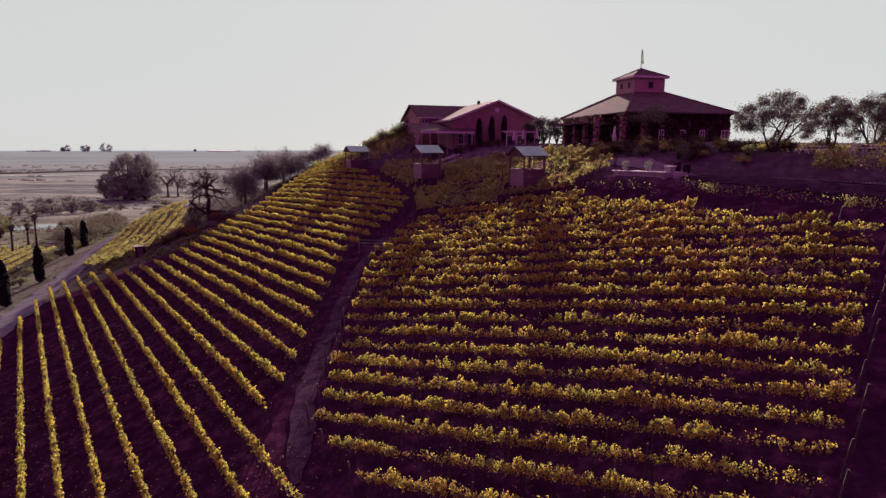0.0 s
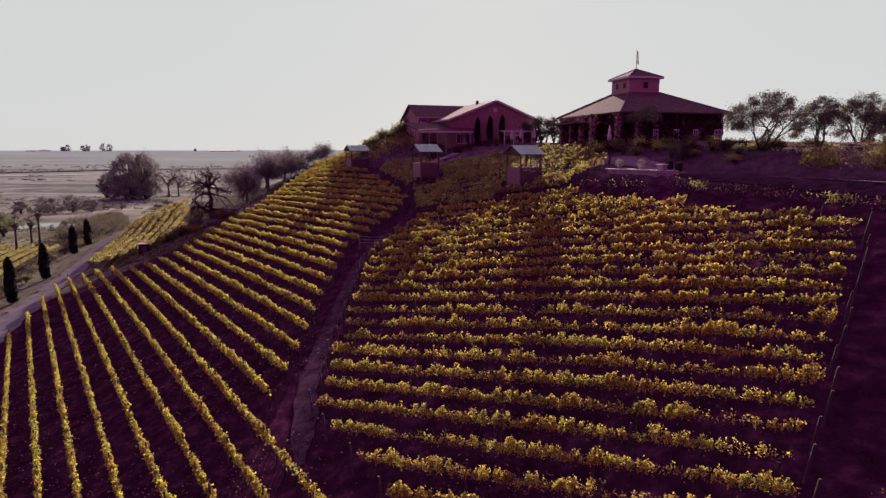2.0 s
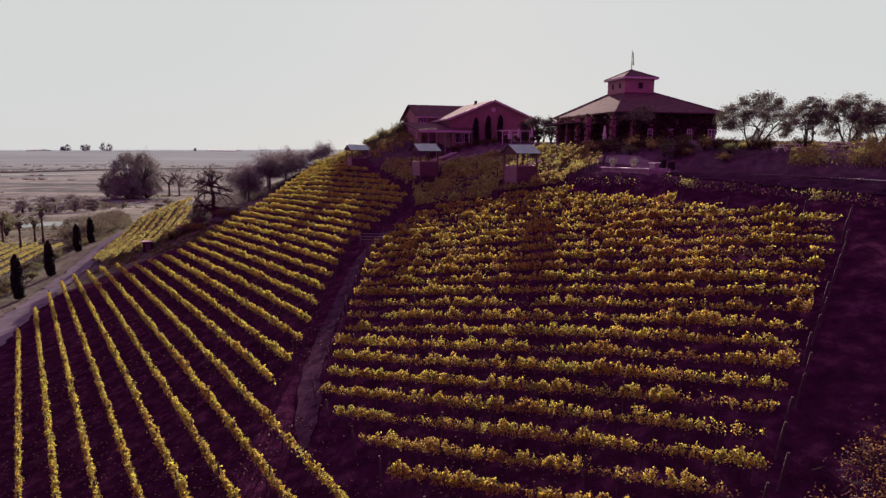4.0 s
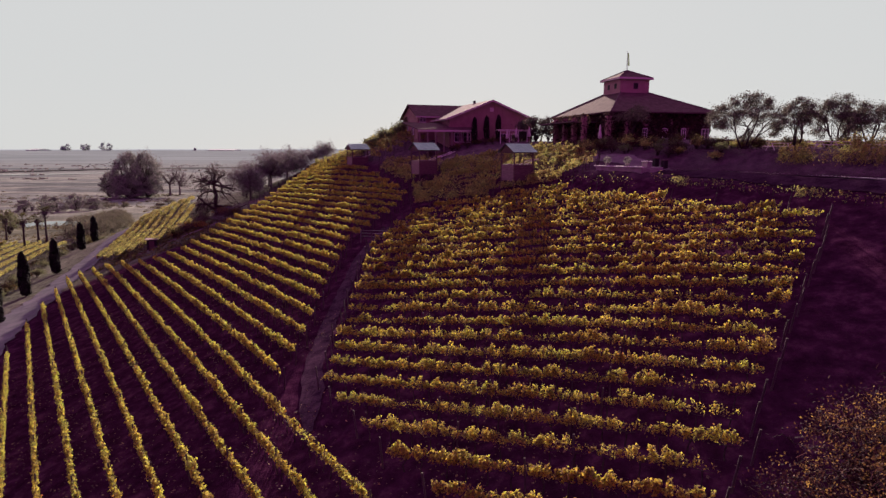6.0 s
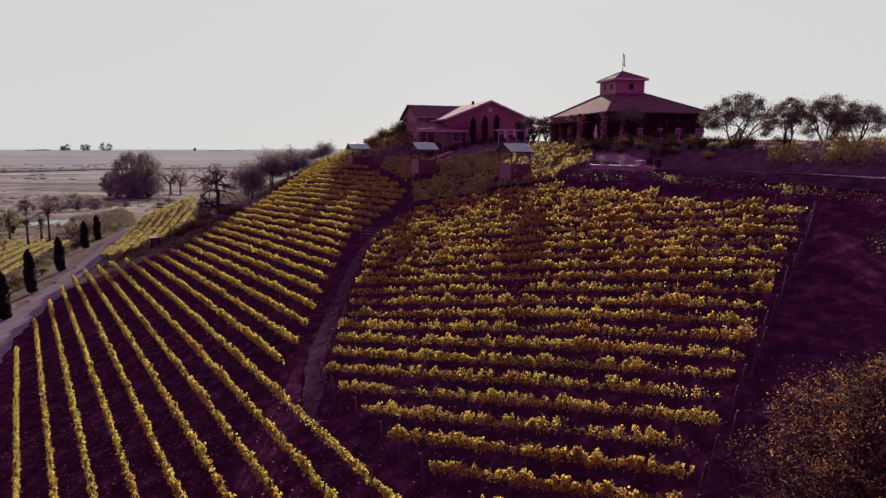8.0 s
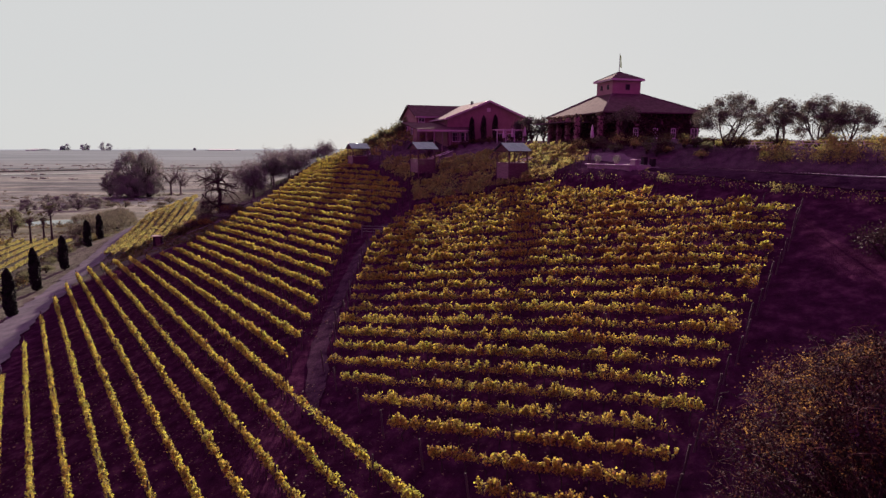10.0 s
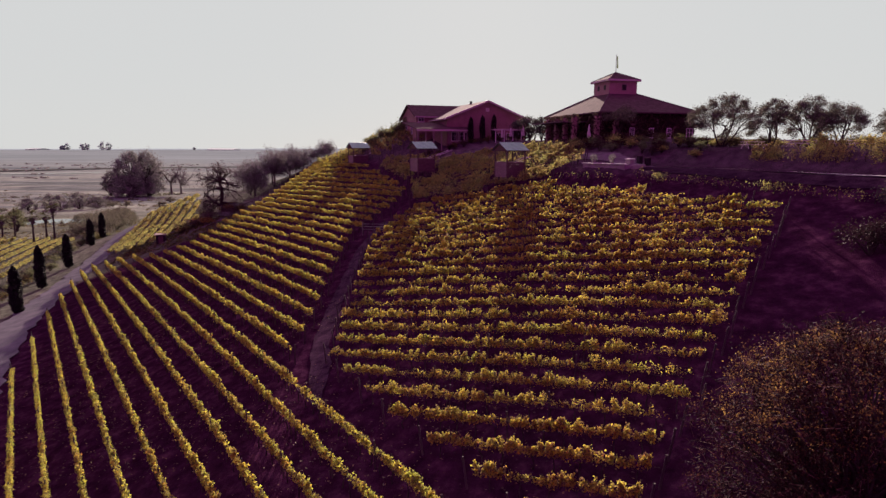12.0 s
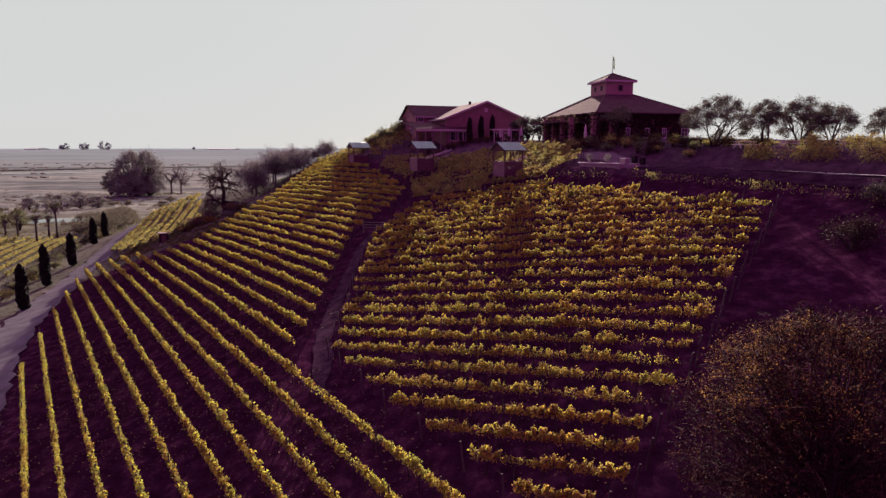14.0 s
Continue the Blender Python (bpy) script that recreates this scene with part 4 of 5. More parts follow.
# pillars of the arbour west of the hall
for i, (x, y) in enumerate(((-10.3, -6.4), (-10.2, -3.2), (-10.1, 0.0), (-10.0, 3.4), (-8.3, -9.6), (-6.0, -10.8))):
    pl = part("pillar", Build().box(x - 0.35, y - 0.35, -1.6, x + 0.35, y + 0.35, 4.3, None, 0.06), M_STUCCO, HALL)
    c = np.stack([rng_i.normal(x, 0.33, 420), rng_i.normal(y, 0.33, 420), rng_i.uniform(-0.6, 4.7, 420)], 1)
    part("pillar_ivy", leaves_mesh("pillar_ivy", c, rng_i.uniform(0.15, 0.3, 420), rng_i), M_IVY, pl, kind="stuff")
part("arbour_roof", Build().box(-12.0, -5.5, 3.55, -7.6, 5.5, 3.7), M_TILE_PALE, HALL)


def lookout_hut(x, y, z, size=2.75, drop=1.9):
    """An open lookout with boarded sides, rail, corner posts and a metal gable roof."""
    h = size / 2
    hut = thing("lookout_hut", frame_at(x, y, z, 28.0), "open wooden lookout with blue-grey metal gable roof", "hut", "lookouts on the slope")
    for sx in (-1, 1):
        for sy in (-1, 1):
            part("corner_post", Build().box(sx * h - 0.08, sy * h - 0.08, -drop - 0.8, sx * h + 0.08, sy * h + 0.08, 1.55, None, 0.015), M_BOARD, hut)
    for i in range(7):
        z0 = -drop + i * 0.27
        for nm, a, mt in (("front_board", 0, M_BOARD), ("side_board", 90, M_BOARD_PALE), ("back_board", 180, M_BOARD), ("side_board", 270, M_BOARD_PALE)):
            part(nm, Build().box(-h, -h - 0.03, z0, h, -h + 0.02, z0 + 0.255, pose(0, 0, 0, 0, 0, -a)), mt, hut)
    for a in (0, 90, 180, 270):
        part("rail", Build().box(-h - 0.06, -h - 0.07, 0.0, h + 0.06, -h + 0.07, 0.09, pose(0, 0, 0, 0, 0, a)), M_BOARD_PALE, hut, "pale handrail")
        part("lintel", Build().box(-h - 0.05, -h - 0.06, 1.42, h + 0.05, -h + 0.06, 1.6, pose(0, 0, 0, 0, 0, a)), M_BOARD, hut)
    part("floor", Build().box(-h + 0.03, -h + 0.03, -drop + 0.4, h - 0.03, h - 0.03, -drop + 0.5), M_BOARD, hut)
    part("brace", Build().tube([(0, -h, 0.05), (0, -h, 1.45)], [0.05, 0.05], 4), M_BOARD, hut)
    for e in (-1, 1):
        b = Build()
        y1, z1 = e * (h + 0.45), 1.52
        across = []
        for i in range(9):
            x0 = -h - 0.4 + (size + 0.8) * i / 9
            across += [(x0, 0.0), (x0 + 0.05, 0.035), (x0 + 0.10, 0.0)]
        across.append((h + 0.4, 0.0))
        for xx, up in across:
            for lift in (0.0, 0.03):
                b.v += [(xx, 0, 2.55 + up + lift), (xx, y1, z1 + up + lift)]
        for i in range(len(across) - 1):
            o = i * 4
            b.f += [(o, o + 1, o + 5, o + 4), (o + 2, o + 6, o + 7, o + 3), (o + 1, o + 3, o + 7, o + 5), (o, o + 4, o + 6, o + 2)]
        part("roof_sheet", b, M_METAL, hut, "ribbed blue-grey metal sheet")
    b = Build()
    for sx in (-1, 1):
        xx = sx * (h + 0.1)
        b.add([(xx - 0.03, -h - 0.2, 1.58), (xx - 0.03, h + 0.2, 1.58), (xx - 0.03, 0, 2.5), (xx + 0.03, -h - 0.2, 1.58), (xx + 0.03, h + 0.2, 1.58), (xx + 0.03, 0, 2.5)],
              [(0, 1, 2), (5, 4, 3), (0, 3, 4, 1), (1, 4, 5, 2), (2, 5, 3, 0)])
    part("gable_board", b, M_BOARD, hut)
    # a short flight up the slope behind
    for e in (0.15, 1.15):
        part("handrail", Build().tube([(h - 0.05, e, 0.05), (h + 1.1, e + 0.1, 0.42), (h + 2.2, e + 0.2, 0.72)], [0.04, 0.04, 0.04], 6), M_CANVAS, hut, "pale painted handrail")
        for k in (0.55, 1.4, 2.15):
            part("rail_post", Build().tube([(h + k, e + 0.09 * k, -drop - 0.3), (h + k, e + 0.09 * k, 0.05 + 0.33 * k)], [0.035, 0.035], 5), M_BOARD_PALE, hut)
    for k in range(5):
        part("step", Build().box(h + 0.1 + k * 0.42, 0.2 + 0.04 * k, -0.95 + 0.15 * k, h + 0.48 + k * 0.42, 1.15 + 0.04 * k, -0.88 + 0.15 * k, None, 0.01), M_BOARD_PALE, hut)
    return hut


lookout_hut(9.6, 68.6, 14.85)
lookout_hut(-2.35, 82.5, 15.1)
lookout_hut(-16.0, 109.5, 15.2, 3.0)


def boardwalk(x0, y0, x1, y1, wide=1.25):
    """A short sloping boardwalk: crosswise planks on two bearers, posts and a pale handrail on each side."""
    a, b = Vector((x0, y0, gz(x0, y0) + 0.16)), Vector((x1, y1, gz(x1, y1) + 0.16))
    root = thing("boardwalk", Matrix.Translation(a), "short sloping boardwalk with pale handrails on the slope", "boardwalk", "boardwalks behind the lookouts")
    d = b - a
    side = Vector((-d.y, d.x, 0)).normalized() * wide / 2
    turn = math.atan2(d.y, d.x)
    plank = Build().box(-0.085, -wide / 2 - 0.05, 0.0, 0.085, wide / 2 + 0.05, 0.035).mesh("plank")
    plank.materials.append(M_BOARD_PALE)
    n = int(d.length / 0.19)
    for i in range(n + 1):
        ob = part("plank", plank, None, root)
        ob.matrix_basis = Matrix.Translation(d * (i / n)) @ Euler((0, -math.atan2(d.z, d.xy.length), turn)).to_matrix().to_4x4()
    for e in (-1, 1):
        part("bearer", Build().tube([side * e * 0.8 + Vector((0, 0, -0.1)), d + side * e * 0.8 + Vector((0, 0, -0.1))], [0.07, 0.07], 4), M_BOARD, root)
        for k in (0.0, 0.5, 1.0):
            p = d * k + side * e
            part("post", Build().tube([p + Vector((0, 0, -0.45)), p + Vector((0, 0, 0.85))], [0.04, 0.04], 6), M_BOARD_PALE, root)
        up = Vector((0, 0, 0.86))
        part("handrail", Build().tube([side * e + up - d * 0.06, d * 1.06 + side * e + up], [0.05, 0.05], 6), M_WHITE, root)
    return root


boardwalk(11.8, 74.0, 14.5, 74.85)
boardwalk(-0.26, 93.2, 2.05, 94.4)


# ---- trees and shrubs ----
def grow(rng, height, spread, trunk_r, levels, kids=3, rise=0.35, trunk_part=0.35, wobble=0.16, lean=(0, 0)):
    """A branching skeleton. Returns its wood and the ends of its twigs."""
    b, tips = Build(), []

    def branch(p, d, length, r, level):
        path, radii = [p.copy()], [r]
        seg = 4 if level < 2 else 3
        for i in range(seg):
            d = (d + Vector(rng.normal(0, wobble, 3)) + Vector((0, 0, rise * 0.12))).normalized()
            p = p + d * (length / seg)
            path.append(p.copy())
            radii.append(r * (1 - 0.5 * (i + 1) / seg))
        b.tube(path, radii, 6 if level == 0 else (5 if level == 1 else 3), cap=False)
        if level >= levels:
            tips.append(path[-1])
            tips.append(path[-2])
            return
        n = kids + (1 if rng.random() < 0.4 else 0)
        turn = rng.uniform(0, 6.28)
        for k in range(n):
            w = turn + 6.283 * k / n + rng.normal(0, 0.35)
            out = Vector((math.cos(w), math.sin(w), 0))
            side = spread * rng.uniform(0.7, 1.25)
            nd = (d * 0.75 + out * side + Vector((0, 0, rise * rng.uniform(0.3, 1.0)))).normalized()
            at = path[-1] if k < 2 or level == 0 else path[-2]
            branch(at, nd, length * rng.uniform(0.6, 0.85) * (0.95 if level else 0.9), r * 0.55, level + 1)

    branch(Vector((0, 0, -0.3)), Vector((lean[0], lean[1], 1)).normalized(), height * trunk_part, trunk_r, 0)
    return b, tips


def fit_height(b, tips, height, wide):
    """Scale a grown skeleton to a wanted height and width."""
    v = np.array(b.v)
    top = v[:, 2].max()
    r = np.quantile(np.hypot(v[:, 0], v[:, 1]), 0.97)
    k = np.array([wide / r, wide / r, height / top])
    b.v = [tuple(p) for p in v * k]
    return b, np.array([tuple(p) for p in tips]) * k


def tree(name, x, y, height, wide, label, category, rng, bark, leaf=None, n_leaves=0, leaf_size=0.2, clump=0.5, levels=4, kids=3, spread=0.75,
         rise=0.35, trunk_part=0.35, trunk_r=None, wobble=0.16, group="", flat=0.6, z=None, lobed=False):
    root = thing(name, Matrix.Translation((x, y, gz(x, y) if z is None else z)), label, category, group)
    b, tips = grow(rng, height, spread, trunk_r or height * 0.035, levels, kids, rise, trunk_part, wobble)
    b, tips = fit_height(b, tips, height, wide)
    part("trunk", b.mesh("trunk", True), bark, root)
    if leaf is not None and n_leaves:
        own = rng.integers(0, len(tips), n_leaves)
        c = tips[own] + rng.normal(0, 1, (n_leaves, 3)) * np.array([clump, clump, clump * flat])
        c = c[c[:, 2] > height * 0.12]
        part("crown", leaves_mesh("crown", c, leaf_size * rng.uniform(0.6, 1.4, len(c)), rng, 0.8, lobed), leaf, root, kind="stuff")
    return root


def dome_tree(name, x, y, height, wide, label, category, rng, bark, leaf, n_leaves, leaf_size, clumps=60, low=0.05, group="", z=None, deep=None, skin=0.55, lobed=False, tight=1.0, lumpy=0.0):
    """A tree whose crown hangs close to the ground: limbs inside, leaves in uneven clumps with gaps between."""
    deep = deep or wide
    root = thing(name, Matrix.Translation((x, y, gz(x, y) if z is None else z)), label, category, group)
    b, cs = Build(), []
    for i in range(clumps):
        w = rng.uniform(0, 6.283)
        t = rng.random()
        r = math.sqrt(max(0.02, 1 - (2 * t - 0.75) ** 2 * 0.64)) * rng.uniform(skin, 1.0)
        r *= 1 + lumpy * noise.noise((math.cos(w) * 1.6, math.sin(w) * 1.6, t * 2.6 + 3.0))
        c = Vector((math.cos(w) * wide * r, math.sin(w) * deep * r, height * (low + (0.97 - low) * t) * rng.uniform(0.9, 1.03)))
        cs.append((c.x, c.y, c.z))
        m = Vector((c.x * 0.35, c.y * 0.35, c.z * 0.55)) + Vector(rng.normal(0, 0.04 * height, 3))
        b.tube([(0, 0, -0.3), m, c], [0.018 * height, 0.009 * height, 0.002 * height], 4, cap=False)
    part("trunk", b, bark, root)
    cs = np.array(cs)
    own = rng.integers(0, clumps, n_leaves)
    fat = rng.uniform(0.5, 1.25, clumps)[own][:, None]
    c = cs[own] + rng.normal(0, 1, (n_leaves, 3)) * fat * tight * np.array([wide * 0.15, deep * 0.15, height * 0.075])
    c[:, 2] = np.abs(c[:, 2])
    part("crown", leaves_mesh("crown", c, leaf_size * rng.uniform(0.6, 1.4, n_leaves), rng, 0.8, lobed), leaf, root, kind="stuff")
    return root


def shrub(x, y, height, wide, label, rng, leaf, n=900, size=0.16, name="shrub", category="shrub", group="", z=None):
    """A low bush: several stems from the ground and leaves in uneven clumps."""
    root = thing(name, Matrix.Translation((x, y, gz(x, y) if z is None else z)), label, category, group)
    b, tips = Build(), []
    for i in range(9):
        w, e = rng.uniform(0, 6.28), rng.uniform(0.25, 1.0)
        p1 = Vector((math.cos(w) * wide * 0.45 * e, math.sin(w) * wide * 0.45 * e, height * rng.uniform(0.35, 0.6)))
        p2 = Vector((math.cos(w + 0.3) * wide * 0.8 * e, math.sin(w + 0.3) * wide * 0.8 * e, height * rng.uniform(0.6, 1.0) * (1.1 - 0.45 * e)))
        b.tube([(0, 0, -0.15), p1, p2], [0.03 * height, 0.02 * height, 0.006 * height], 4, cap=False)
        tips += [p1, p2, p1.lerp(p2, 0.5), p2 * 0.92]
    part("stem", b, M_BARK, root)
    tips = np.array([tuple(p) for p in tips])
    own = rng.integers(0, len(tips), n)
    c = tips[own] + rng.normal(0, 1, (n, 3)) * np.array([wide * 0.2, wide * 0.2, height * 0.13])
    c[:, 2] = np.abs(c[:, 2]) + 0.05
    part("foliage", leaves_mesh("foliage", c, size * rng.uniform(0.6, 1.4, n), rng, 0.7, False), leaf, root, kind="stuff")
    return root


def cypress(x, y, height, wide, label, rng, n=2600, group="", z=None, size=0.17):
    root = thing("cypress", Matrix.Translation((x, y, gz(x, y) if z is None else z)), label, "cypress", group)
    part("trunk", Build().tube([(0, 0, -0.3), (0.02, 0, height * 0.5), (0, 0, height * 0.92)], [0.14, 0.09, 0.02], 6), M_BARK, root)
    h = rng.random(n) ** 0.9
    prof = np.interp(h, [0, 0.06, 0.3, 0.65, 0.9, 1.0], [0.55, 0.9, 1.0, 0.95, 0.6, 0.06])
    w = rng.uniform(0, 6.283, n)
    lump = 1 + 0.16 * np.sin(w * 3 + h * 9) + 0.1 * np.sin(w * 5 - h * 21)
    r = wide * prof * lump * np.sqrt(rng.uniform(0.35, 1.05, n))
    c = np.stack([r * np.cos(w), r * np.sin(w), 0.15 + h * height], 1)
    part("crown", leaves_mesh("crown", c, size * rng.uniform(0.7, 1.5, n), rng, 2.0, False), M_LEAF_CYPRESS, root, kind="stuff")
    return root


def palm(x, y, height, rng, group, z=None):
    root = thing("palm_tree", Matrix.Translation((x, y, gz(x, y) if z is None else z)), "shaggy fan palm with slim brown trunk", "palm", group)
    part("trunk", Build().tube([(0, 0, -0.3), (0.1, 0, height * 0.4), (0.15, 0.05, height * 0.8), (0.15, 0.05, height)], [0.34, 0.25, 0.22, 0.26], 8), M_BARK, root)
    skirt = np.stack([rng.normal(0.15, 0.3, 260), rng.normal(0.05, 0.3, 260), height - np.abs(rng.normal(0, 0.8, 260)) - 0.1], 1)
    part("dead_frond_skirt", leaves_mesh("skirt", skirt, rng.uniform(0.25, 0.5, 260), rng, 0.2, False), M_BARK_GREY, root, kind="stuff")
    for k in range(26):
        w, e = k * 2.399, rng.uniform(-0.35, 1.1)
        L = rng.uniform(2.2, 2.9)
        b = Build()
        d = Vector((math.cos(w) * math.cos(e), math.sin(w) * math.cos(e), math.sin(e)))
        p = Vector((0.15, 0.05, height))
        mid, tip = p + d * L * 0.6, p + d * L + Vector((0, 0, -0.5 * L * math.cos(e) * 0.5))
        b.tube([p, mid], [0.03, 0.015], 3)
        s = d.cross(Vector((0, 0, 1))).normalized()
        for j in range(9):
            a = (j - 4) * 0.27
            q = mid + (d * math.cos(a) + s * math.sin(a)) * L * 0.5 + Vector((0, 0, -0.12 * abs(j - 4) - 0.1))
            o = s * 0.13
            b.add([mid - o, mid + o, q], [(0, 1, 2)])
        part("frond", b, M_LEAF_PALM, root)
    return root


def knotty(b, tips, rng, p, d, length, r, level, deepest, droop=0.0, kids=3, wobble=0.3):
    """One crooked limb with its own side branches."""
    p, d = Vector(p), Vector(d).normalized()
    path, radii, seg = [p.copy()], [r], 6 if level == 0 else 4
    for i in range(seg):
        d = (d + Vector(rng.normal(0, wobble, 3)) + Vector((0, 0, -droop))).normalized()
        p = p + d * length / seg
        path.append(p.copy())
        radii.append(r * (1 - 0.62 * (i + 1) / seg))
    b.tube(path, radii, 7 if level == 0 else (5 if level == 1 else 3), cap=False)
    if level >= deepest:
        tips += [path[-1], path[-2], path[-3]]
        return
    for k in range(kids + (1 if level == 0 else 0)):
        at = path[min(seg, 2 + k)] if level == 0 else path[min(seg, 1 + k)]
        nd = d + Vector(rng.normal(0, 0.75, 3)) + Vector((0, 0, 0.22 - droop))
        knotty(b, tips, rng, at, nd, length * rng.uniform(0.45, 0.7), r * rng.uniform(0.38, 0.5), level + 1, deepest, droop * 0.8, kids, wobble)


def twig_haze(name, tips, n, spread, length, mat, root, rng, low=0.2):
    tips = np.array([tuple(p) for p in tips])
    c = tips[rng.integers(0, len(tips), n)] + rng.normal(0, spread, (n, 3)) * np.array([1, 1, 0.8])
    c = c[c[:, 2] > low]
    part(name, leaves_mesh(name, c, length * rng.uniform(0.6, 1.5, len(c)), rng, 1.0, False, True), mat, root, kind="stuff")


def old_oak(x, y, rng):
    """A leaning veteran: flat umbrella head on a bare stem, long level limbs below it, a tangle near the ground."""
    root = thing("oak_tree", Matrix.Translation((x, y, gz(x, y))), "gnarled leafless oak with heavy crooked limbs", "tree")
    b, tips = Build(), []
    b.tube([(0.2, 0, -0.4), (0.3, 0, 1.2), (0.0, 0.1, 2.8), (0.25, 0, 4.4), (-0.1, 0.1, 5.7), (0.0, 0, 7.0)], [0.55, 0.45, 0.38, 0.33, 0.28, 0.2], 8, cap=False)
    for w, e, L in ((0.2, 0.45, 4.2), (1.3, 0.7, 3.0), (2.3, 0.6, 3.6), (3.2, 0.42, 4.3), (4.2, 0.65, 3.2), (5.2, 0.6, 3.6), (0.8, 1.2, 2.4), (3.9, 1.3, 2.3), (6.0, 0.8, 3.4), (2.8, 0.8, 3.4)):
        knotty(b, tips, rng, (0, 0, 6.2 + 0.5 * e), (math.cos(w), math.sin(w), e), L, 0.22, 0, 3, 0.03, 3, 0.26)
    high = list(tips)
    del tips[:]
    for h, d, L, r in ((5.2, (-1, 0.1, 0.10), 4.6, 0.21), (5.4, (1, -0.1, 0.06), 4.3, 0.19), (4.6, (0.4, -1, 0.1), 3.2, 0.16), (4.8, (-0.3, 1, 0.2), 3.4, 0.16)):
        knotty(b, tips, rng, (0.05, 0, h), d, L, r, 0, 2, 0.05, 2, 0.24)
    for h, d, L, r in ((1.6, (-1, -0.2, 0.75), 4.6, 0.30), (2.2, (-1, 0.4, 0.35), 5.0, 0.24), (2.4, (1, -0.3, 0.35), 5.0, 0.26), (1.8, (1, 0.5, 0.25), 5.4, 0.24), (1.4, (0.5, -1, 0.3), 4.0, 0.2), (3.0, (-0.6, -0.8, 0.2), 4.0, 0.2)):
        knotty(b, tips, rng, (0.15, 0, h), d, L, r, 0, 3, 0.13, 3, 0.27)
    part("trunk", b.mesh("trunk", True), M_BARK, root)
    twig_haze("fine_twig", high, 1300, 0.26, 0.4, M_TWIG_OAK, root, rng)
    twig_haze("low_twig", tips, 3400, 0.4, 0.45, M_TWIG_OAK, root, rng)
    return root


def winter_tree(x, y, height, wide, rng, label, group, twig=0.55, cap=4200):
    root = thing("bare_tree", Matrix.Translation((x, y, gz(x, y))), label, "tree", group)
    b, tips = Build(), []
    top = Vector((rng.normal(0, 0.3), rng.normal(0, 0.3), height * 0.3))
    b.tube([(0, 0, -0.5), (0.1, 0, height * 0.15), top], [height * 0.028, height * 0.022, height * 0.018], 6, cap=False)
    for k in range(9):
        w = k * 2.4 + rng.normal(0, 0.3)
        e = 0.1 + 1.6 * (k / 8)
        knotty(b, tips, rng, top * rng.uniform(0.75, 1.0), (math.cos(w), math.sin(w), e), (wide * 0.75 if e < 0.9 else height * 0.42), height * 0.015, 0, 2, 0.0, 3, 0.22)
    part("trunk", b.mesh("trunk", True), M_BARK_GREY, root)
    twig_haze("fine_twig", tips, int(min(cap, 420 * height)), 0.11 * wide + 0.22, twig, M_TWIG, root, rng, height * 0.05)
    return root


def olive(x, y, height, wide, rng):
    """Several slim trunks in a vase, and an airy, lumpy, flattened head."""
    root = thing("olive_tree", Matrix.Translation((x, y, gz(x, y))), "spreading grey-green olive tree with several slim trunks", "tree", "olive trees on the terrace")
    b, tips = Build(), []
    n_t = int(rng.integers(3, 6))
    for k in range(n_t):
        w = 6.283 * k / n_t + rng.normal(0, 0.3)
        d = Vector((math.cos(w) * wide * 0.16, math.sin(w) * wide * 0.12, height * 0.25))
        knotty(b, tips, rng, (math.cos(w) * 0.15, math.sin(w) * 0.15, -0.1), d, height * rng.uniform(0.58, 0.72), 0.115, 0, 2, -0.015, 3, 0.13)
    part("trunk", b.mesh("trunk", True), M_BARK, root)
    v = np.array([tuple(p) for p in tips])
    v = v[v[:, 2] > height * 0.42]
    k = np.array([wide * 0.86 / np.quantile(np.abs(v[:, 0]), 0.9), wide * 0.8 / np.quantile(np.abs(v[:, 1]), 0.9), 1.0])
    m = 78
    w, t = rng.uniform(0, 6.283, m), np.sqrt(rng.random(m))
    head = np.stack([wide * 0.86 * t * np.cos(w), wide * 0.7 * t * np.sin(w), height * (0.93 - 0.36 * t ** 2) - height * 0.36 * rng.random(m) ** 1.2], 1)
    for c in head:
        p = v[np.argmin(((v - c) ** 2).sum(1))]
        bb = Vector(p)
        b.tube([bb, bb.lerp(Vector(c), 0.5) + Vector(rng.normal(0, 0.08, 3)), c], [0.022, 0.014, 0.006], 3, cap=False)
    root.children[0].data = b.mesh("trunk", True)
    root.children[0].data.materials.append(M_BARK)
    fat = rng.uniform(0.55, 1.25, m)
    n = int(170 * m * wide / 3)
    own = rng.integers(0, m, n)
    c = head[own] + rng.normal(0, 1, (n, 3)) * fat[own][:, None] * np.array([0.30, 0.30, 0.21]) * (wide / 3) ** 0.5
    part("crown", leaves_mesh("crown", c, 0.115 * rng.uniform(0.6, 1.4, n), rng, 0.8, False), M_LEAF_DARK, root, kind="stuff")
    return root


